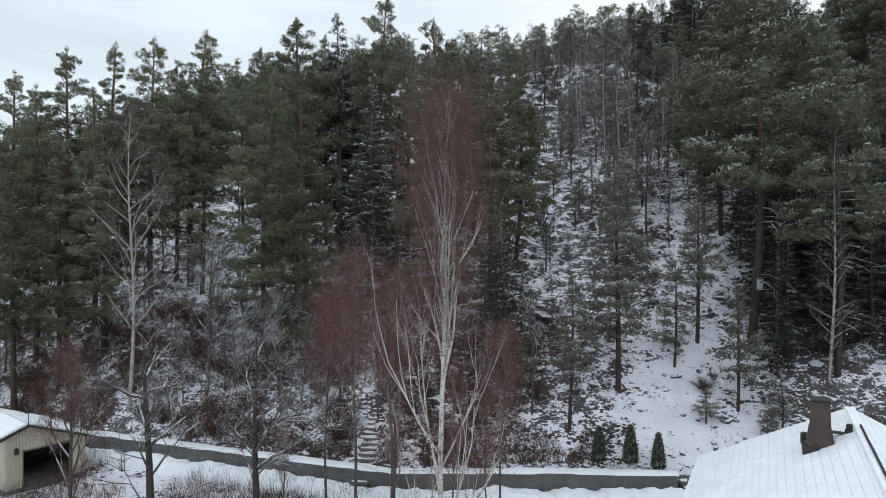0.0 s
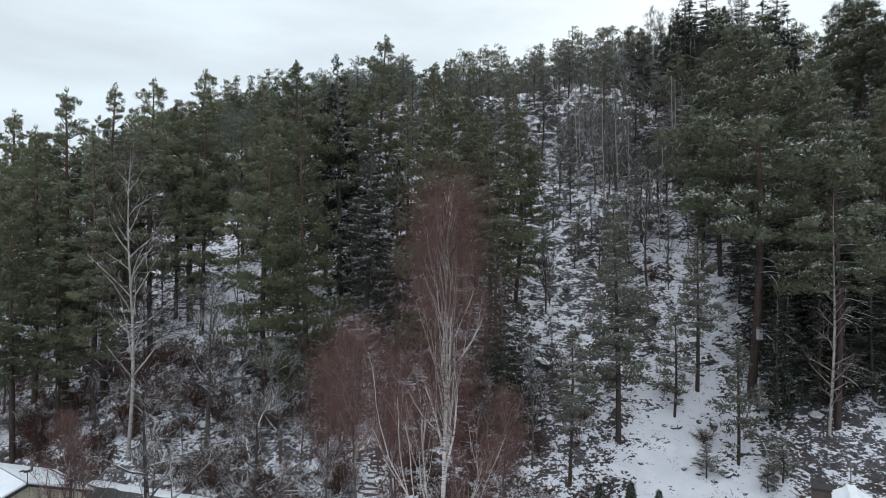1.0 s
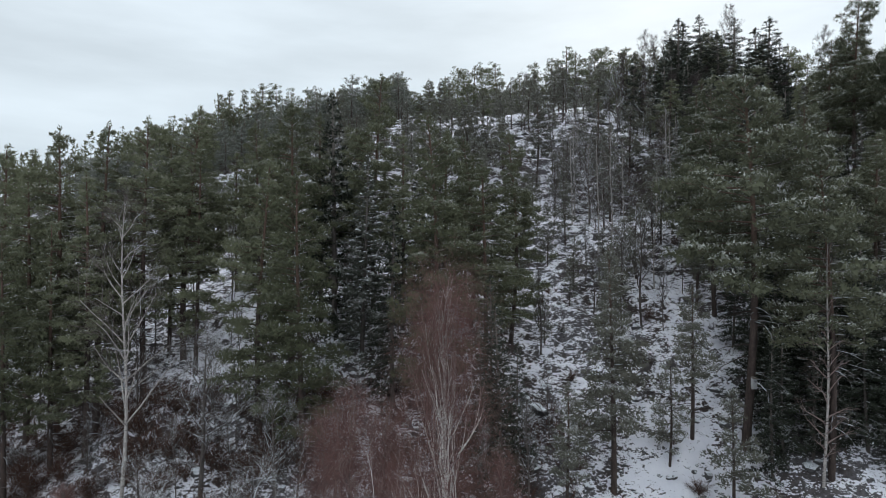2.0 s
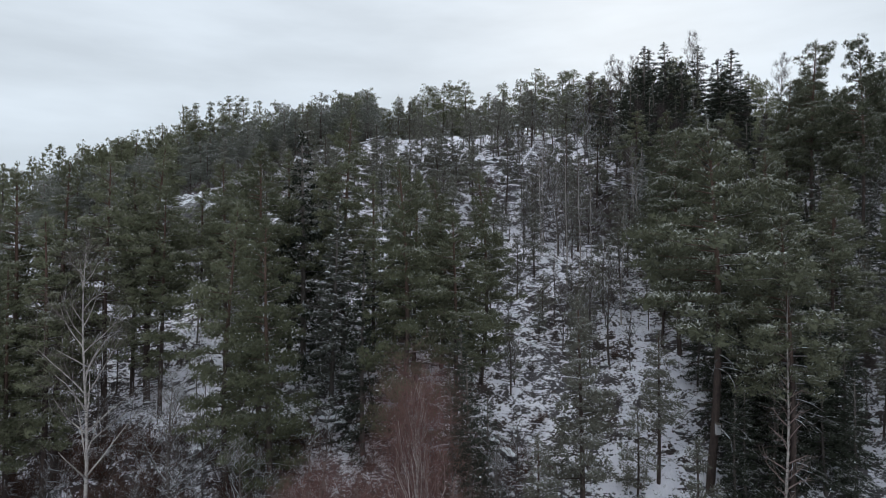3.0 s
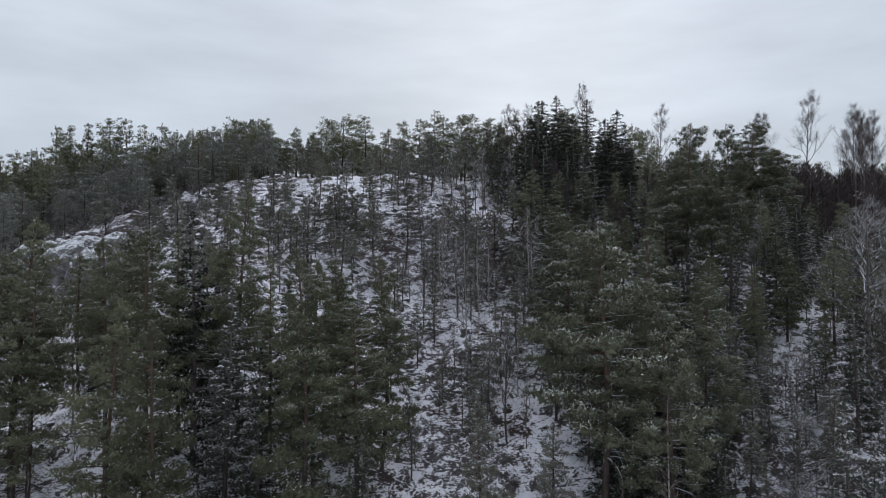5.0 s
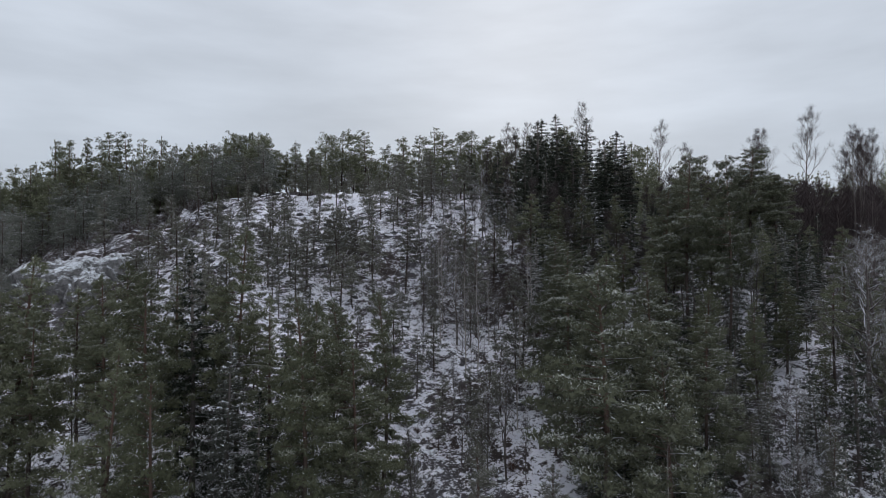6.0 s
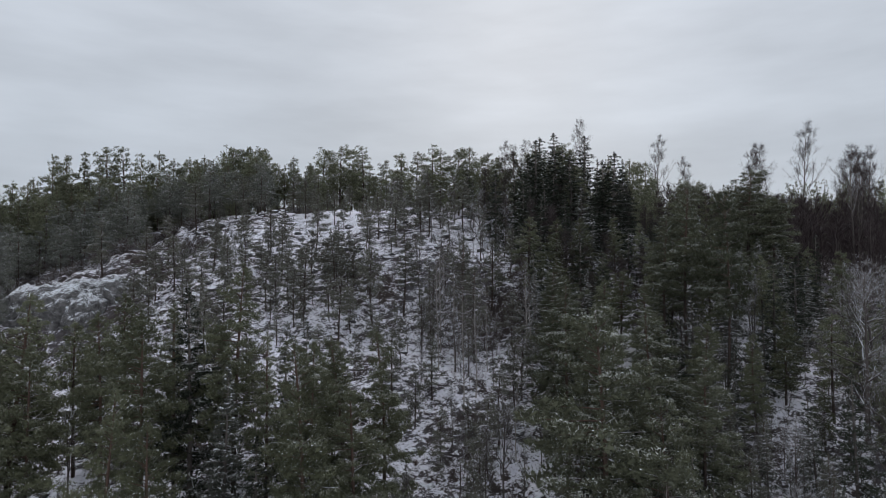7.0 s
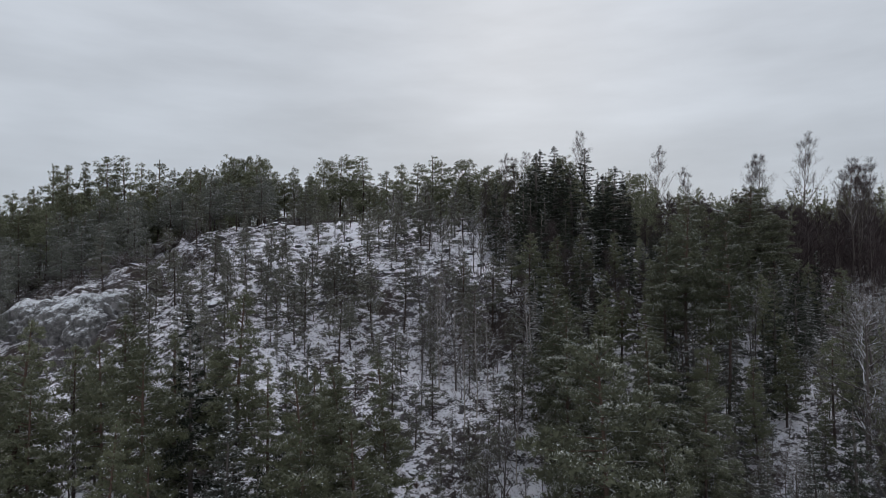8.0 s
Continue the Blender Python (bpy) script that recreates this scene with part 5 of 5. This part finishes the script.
# retaining wall in four stretches, each with snow on its top and banked at its foot
WALL = ((-21.5, 37.35), (-12.0, 33.95), (-2.6, 30.75), (6.0, 30.75), (11.6, 30.4))
for (x0, y0), (x1, y1) in zip(WALL, WALL[1:]):
    L, a = math.hypot(x1 - x0, y1 - y0), math.atan2(y1 - y0, x1 - x0)
    wall = tagged(new("retaining_wall"), "grey concrete retaining wall with snow along its top", "wall", kind="structure")
    wall.matrix_world = pose((x0 + x1) / 2, (y0 + y1) / 2, 0, 0, 0, math.degrees(a))
    bm = bmesh.new()
    block(bm, (L, 0.3, 1.5), (0, 0.15, 0.31), 0.0, 0.02)
    part("concrete", bm, M_CONCRETE, wall)
    for nm, y_mid, wide, rise, z_low, seed in (("snow_cap", 0.41, 0.80, 0.13, 1.08, 31), ("snow_bank", -0.62, 1.6, 0.78, -0.02, 32)):
        ribbon = snow_ribbon(nm, L + (0.9 if nm == "snow_bank" else 0.2), wide, rise, x0 * 3 + seed)
        ob = child(nm, ribbon, wall)
        ob.location = (0, y_mid, z_low)

# ploughed snow heaps at the wall's foot
for i in range(26):
    x = -9.0 + i * 0.82 + rng.uniform(-0.2, 0.2)
    y = float(foot(x)) - 1.4 - rng.uniform(0, 0.5)
    bm = bmesh.new()
    bmesh.ops.create_icosphere(bm, subdivisions=2, radius=1.0)
    for v in bm.verts:
        v.co *= 1 + 0.22 * noise.noise(v.co * 1.7 + Vector((i, 0, 0)))
        v.co = Vector((v.co.x * 0.75, v.co.y * 0.5, v.co.z * (0.34 + 0.16 * ((i * 7) % 5) / 5)))
    me = bpy.data.meshes.new("snowdrift")
    bm.to_mesh(me)
    bm.free()
    me.polygons.foreach_set("use_smooth", np.ones(len(me.polygons), bool))
    me.materials.append(M_SNOW)
    ob = tagged(new("snowdrift", me), "ploughed heap of snow below the stone wall", "snow heap", "snow heaps along the wall")
    ob.matrix_world = pose(x, y, 0.05, 0, 0, float(rng.uniform(-25, 25)))

# wooden stairs up the slope
stairs = tagged(new("stairs"), "weathered wooden garden stairs with snow on the treads", "stairs")
stairs.matrix_world = pose(-4.25, 30.9, 0, 0, 0, -8)
step_bm = bmesh.new()
block(step_bm, (0.95, 0.26, 0.11), (0, 0, 0), 0.0, 0.012)
step_me = bpy.data.meshes.new("step")
step_bm.to_mesh(step_me)
step_bm.free()
step_me.materials.append(M_STEP)
tread_bm = bmesh.new()
block(tread_bm, (0.82, 0.13, 0.04), (0, 0, 0), 0.0, 0.02)
tread_me = bpy.data.meshes.new("step_snow")
tread_bm.to_mesh(tread_me)
tread_bm.free()
tread_me.materials.append(M_SNOW)
for i in range(17):
    ob = child("step", step_me, stairs)
    ob.location = (0.02 * math.sin(i * 2.1), -0.35 + i * 0.30, 0.10 + i * 0.185)
    top = child("snow", tread_me, ob)
    top.location = (0, 0.02, 0.075)

# three thujas above the wall, and two snow-covered shrubs beside them
thuja_kit = Kit(91)
tz = thuja_kit.rng.uniform(0.03, 1, 1500) ** 0.9
ta = thuja_kit.rng.uniform(0, 6.28, 1500)
tr = 0.28 * np.sin(np.clip(1 - tz, 0, 1) ** 1.05 * 1.75) * thuja_kit.rng.uniform(0.72, 1.05, 1500)
thuja_kit.blades(np.stack([tr * np.cos(ta), tr * np.sin(ta), tz * 1.75], 1), np.stack([np.cos(ta) * 0.4, np.sin(ta) * 0.4, np.full(1500, 0.8)], 1), 4, 0.17, 0.05, 0.35, 0, 0.03, thuja_kit.rng.uniform(0, 1, 1500) ** 2.5)
thuja_me = thuja_kit.mesh("foliage", [M_THUJA])
stem_kit = Kit(92)
stem_kit.tube([(0, 0, -0.3), (0, 0, 0.8), (0.02, 0, 1.6)], [0.05, 0.035, 0.01], 6)
stem_me = stem_kit.mesh("stem", [M_GREYBARK])
for x, y, s in ((8.1, 32.0, 1.0), (9.72, 31.9, 1.08), (11.1, 31.7, 1.0)):
    t = thing("thuja", "slim clipped evergreen thuja beside the garden wall", "hedge tree", "thujas above the wall")
    child("stem", stem_me, t)
    child("foliage", thuja_me, t)
    t.matrix_world = pose(x, y, float(hill(x, y)) - 0.05) @ Matrix.Scale(s, 4)
for i, (x, y) in enumerate(((8.75, 31.6), (11.05, 31.25))):
    kit = Kit(95 + i)
    u = kit.rng.normal(size=(500, 3))
    u[:, 2] = np.abs(u[:, 2])
    u /= np.linalg.norm(u, axis=1)[:, None]
    c = u * np.array([0.42, 0.4, 0.42])
    kit.blades(c * 0.9, u, 4, 0.14, 0.05, 0.5, 0, 0.03)
    kit.caps(c + np.array([0, 0, 0.02]), 0.10, 1)
    ob = tagged(new("low_shrub", kit.mesh("low_shrub", [M_HEATH, M_SNOW])), "low rounded shrub covered with snow", "bush", "shrubs by the thujas")
    ob.matrix_world = pose(x, y, float(hill(x, y)))

# garden steps of stone beside the wall's end
stone_steps = tagged(new("stone_steps"), "rough stone garden steps half covered with snow", "stairs")
stone_steps.matrix_world = pose(12.6, 30.6, 0, 0, 0, -6)
for i in range(8):
    bm = bmesh.new()
    block(bm, (1.3, 0.42, 0.16), (0, 0, 0), 0.0, 0.03)
    st = part("step", bm, M_CONCRETE, stone_steps)
    st.location = (0.04 * math.sin(i * 1.9), i * 0.42 - 0.3, 0.06 + i * 0.2)
    bm = bmesh.new()
    block(bm, (1.2, 0.3, 0.06), (0, 0, 0), 0.0, 0.025)
    sn = part("snow", bm, M_SNOW, st)
    sn.location = (0, 0.06, 0.1)
gate = tagged(new("garden_gate"), "low dark metal garden gate at the steps", "gate")
gate.matrix_world = pose(12.0, 30.15, 0.0)
boxes("frame", M_DARK, gate, ((0.05, 0.05, 1.15), (0, 0, 0.5)), ((0.05, 0.05, 1.15), (1.0, 0, 0.5)), ((1.0, 0.04, 0.05), (0.5, 0, 1.0)), ((1.0, 0.04, 0.05), (0.5, 0, 0.18)))
for i in range(9):
    boxes("bar", M_DARK, gate, ((0.022, 0.022, 0.8), (0.1 + i * 0.1, 0, 0.59)), bevel=0.0)

# shed with a wide opening, boarded walls and an uneven gable
shed = tagged(new("shed"), "cream boarded shed with a wide dark opening and snowy roof", "shed")
shed.matrix_world = pose(-21.7, 30.5, 0.25, 0, 0, 53)
SL, SD, APEX, EAVE_L, EAVE_R, APX = 3.7, 4.5, 3.08, 2.72, 1.95, 0.95


def roof_z(u):
    return EAVE_L + (APEX - EAVE_L) * u / APX if u < APX else APEX + (EAVE_R - APEX) * (u - APX) / (SL - APX)


n = 30
for i in range(n):
    u = (i + 0.5) * SL / n
    lo, hi = (0.0, roof_z(u) - 0.05)
    bm = bmesh.new()
    if 0.78 < u < 3.0:
        lo = 1.8
    w = SL / n - 0.012
    block(bm, (w, 0.025 + 0.012 * (i % 2), hi - lo), (u, 0, (hi + lo) / 2), 0.0, 0.004)
    part("board", bm, M_BOARD, shed)
for i in range(26):
    v = (i + 0.5) * SD / 26
    bm = bmesh.new()
    block(bm, (0.025 + 0.012 * (i % 2), SD / 26 - 0.012, EAVE_L - 0.05), (0.0, v + 0.02, (EAVE_L - 0.05) / 2), 0.0, 0.004)
    part("board", bm, M_BOARD, shed)
boxes("inner_wall", M_INSIDE, shed, ((SL - 0.1, 0.06, 2.2), (SL / 2, SD, 1.1)), ((0.06, SD - 0.1, 2.2), (SL, SD / 2, 1.1)), ((0.05, SD - 0.2, 2.3), (0.06, SD / 2 + 0.05, 1.15)), bevel=0.0)
boxes("floor_slab", M_CONCRETE, shed, ((SL + 0.1, SD + 0.1, 0.5), (SL / 2, SD / 2, -0.26)))
boxes("opening_frame", M_STEP, shed, ((0.07, 0.07, 1.8), (0.76, 0.01, 0.9)), ((0.07, 0.07, 1.8), (3.02, 0.01, 0.9)), ((2.33, 0.07, 0.09), (1.89, 0.01, 1.82)))
boxes("lamp", M_DARK, shed, ((0.16, 0.16, 0.3), (0.45, -0.12, 1.9)), ((0.06, 0.2, 0.05), (0.45, -0.06, 2.08)), bevel=0.02, label="small dark wall lamp")
for u0, u1, z0, z1 in ((-0.35, APX, roof_z(-0.35), APEX), (APX, SL + 0.35, APEX, roof_z(SL + 0.35))):
    L, a = math.hypot(u1 - u0, z1 - z0), math.atan2(z1 - z0, u1 - u0)
    for nm, mat, th, off, ov in (("roof", M_DARK, 0.10, 0.03, 0.35), ("roof_snow", M_SNOW, 0.12, 0.145, 0.24)):
        bm = bmesh.new()
        bmesh.ops.create_cube(bm, size=1.0, matrix=Matrix.Translation(((u0 + u1) / 2, SD / 2, (z0 + z1) / 2)) @ Matrix.Rotation(-a, 4, "Y") @ Matrix.Translation((0, 0, off)) @ Matrix.Diagonal((L - 0.01, SD + 2 * ov, th, 1)))
        bmesh.ops.bevel(bm, geom=list(bm.edges), offset=0.03 if mat is M_SNOW else 0.008, segments=2, affect="EDGES")
        part(nm, bm, mat, shed)
# weather vane on the gable
boxes("vane_rod", M_DARK, shed, ((0.03, 0.03, 0.6), (APX, -0.2, APEX + 0.4)), bevel=0.0)
vane = bmesh.new()
for size, at in (((0.34, 0.02, 0.12), (APX, -0.2, APEX + 0.72)), ((0.12, 0.02, 0.22), (APX + 0.2, -0.2, APEX + 0.8)), ((0.22, 0.02, 0.08), (APX - 0.24, -0.2, APEX + 0.80))):
    block(vane, size, at, 0.0, 0.008)
part("vane", vane, M_DARK, shed, "dark metal weather vane")

# house: gable roof with snowed metal panels, a clad chimney
house = tagged(new("house"), "house with snow-covered ribbed gable roof and dark chimney", "house")
RIDGE_Z, HALF, LONG, DROP = 6.4, 5.2, 13.0, 0.509
ang = math.atan2(-0.88, -0.47)
house.matrix_world = Matrix.Translation((15.0, 22.7, 0)) @ Matrix.Rotation(ang, 4, "Z")
# own axes: x along the ridge from the far gable, y across
for sgn in (-1, 1):
    for i in range(22):
        u0 = i * HALF / 22
        for nm, mat, th, off in (("roof_panel", M_DARK, 0.05, -0.03), ("panel_snow", M_SNOW, 0.075, 0.035)):
            bm = bmesh.new()
            um = u0 + HALF / 44
            wid = HALF / 22 / math.cos(math.atan(DROP)) + (0.004 if mat is M_DARK else -0.004)
            m = Matrix.Translation((LONG / 2, sgn * um, RIDGE_Z - DROP * um)) @ Matrix.Rotation(-sgn * math.atan(DROP), 4, "X") @ Matrix.Translation((0, 0, off)) @ Matrix.Diagonal((LONG, wid, th, 1))
            bmesh.ops.create_cube(bm, size=1.0, matrix=m)
            bmesh.ops.bevel(bm, geom=list(bm.edges), offset=0.014 if mat is M_SNOW else 0.004, segments=2, affect="EDGES")
            part(nm, bm, mat, house)
boxes("ridge_cap", M_SNOW, house, ((LONG, 0.34, 0.10), (LONG / 2, 0, RIDGE_Z + 0.055)), bevel=0.04)
boxes("side_wall", M_HOUSE, house, ((LONG - 0.8, 0.2, 3.7), (LONG / 2, HALF - 0.5, 1.85)), bevel=0.0)
boxes("side_wall", M_HOUSE, house, ((LONG - 0.8, 0.2, 3.7), (LONG / 2, -HALF + 0.5, 1.85)), bevel=0.0)
for gx in (0.4, LONG - 0.4):
    bm = bmesh.new()
    w = HALF - 0.6
    rows = [(gx + dx, y, z) for dx in (-0.1, 0.1) for y, z in ((-w, 0), (w, 0), (w, 3.65), (0, RIDGE_Z - 0.12), (-w, 3.65))]
    vs = [bm.verts.new(p) for p in rows]
    bm.faces.new(vs[:5][::-1])
    bm.faces.new(vs[5:])
    for i in range(5):
        bm.faces.new((vs[i], vs[(i + 1) % 5], vs[5 + (i + 1) % 5], vs[5 + i]))
    part("gable_wall", bm, M_HOUSE, house)
stack = bmesh.new()
for low, high, z0, z1 in ((0.86, 0.74, 5.5, 6.15), (0.72, 0.60, 6.13, 6.55), (0.58, 0.52, 6.53, 7.36)):
    got = bmesh.ops.create_cube(stack, size=1.0)
    for v in got["verts"]:
        w = low if v.co.z < 0 else high
        v.co = Vector((3.6 + v.co.x * w, -1.14 + v.co.y * w, z0 if v.co.z < 0 else z1))
bmesh.ops.bevel(stack, geom=stack.edges[:], offset=0.02, segments=1, affect="EDGES")
chimney = part("chimney", stack, M_CHIMNEY, house, "dark clad chimney, wider towards the roof")
boxes("flashing", M_DARK, chimney, ((0.98, 0.96, 0.30), (3.6, -1.17, 5.74)), bevel=0.05)
boxes("cap", M_DARK, chimney, ((0.60, 0.58, 0.07), (3.6, -1.14, 7.40)), bevel=0.02)
boxes("vent", M_DARK, house, ((0.24, 0.24, 0.42), (2.75, -1.55, 5.84)), bevel=0.06, label="small dark roof vent")
boxes("roof_step", M_DARK, house, ((0.22, 0.66, 0.05), (3.1, -0.55, 6.26)), ((0.05, 0.05, 0.25), (3.1, -0.4, 6.28)), bevel=0.01)
boxes("vent", M_DARK, house, ((0.18, 0.18, 0.34), (3.15, -0.30, 6.42)), bevel=0.03, label="small dark roof vent")
boxes("ridge_ladder", M_DARK, house, ((5.6, 0.06, 0.06), (5.7, 0.03, RIDGE_Z + 0.14)), bevel=0.01, label="dark ladder rail along the ridge")
boxes("mast", M_STEP, house, ((0.035, 0.035, 0.9), (0.12, 0.0, RIDGE_Z + 0.42)), ((0.14, 0.10, 0.12), (0.12, 0.0, RIDGE_Z + 0.86)), bevel=0.006, label="thin mast with a small pale box")

# dry stalks and twigs that stick out of the yard's snow
stalk_kit = Kit(301)
sx = stalk_kit.rng.uniform(-22, -1, 7000)
sy = stalk_kit.rng.uniform(24, 36, 7000)
keep = (sy < foot(sx) - 0.5) & (value_noise(sx / 2.5, sy / 2.5, 12) > -0.15)
sx, sy = sx[keep], sy[keep]
stalk_kit.blades(np.stack([sx, sy, hill(sx, sy) - 0.05], 1), np.tile((0, 0, 1.0), (len(sx), 1)), 3, 0.8, 0.02, 0.32, 0, 0.14)
tagged(new("dry_stalks", stalk_kit.mesh("dry_stalks", [M_HEATH])), "dry brown weed stalks sticking out of the snow", "weeds", kind="stuff")
# the patterns themselves are not part of the place
for pattern in PATTERNS:
    for ob in list(pattern.children_recursive) + [pattern]:
        bpy.data.objects.remove(ob)
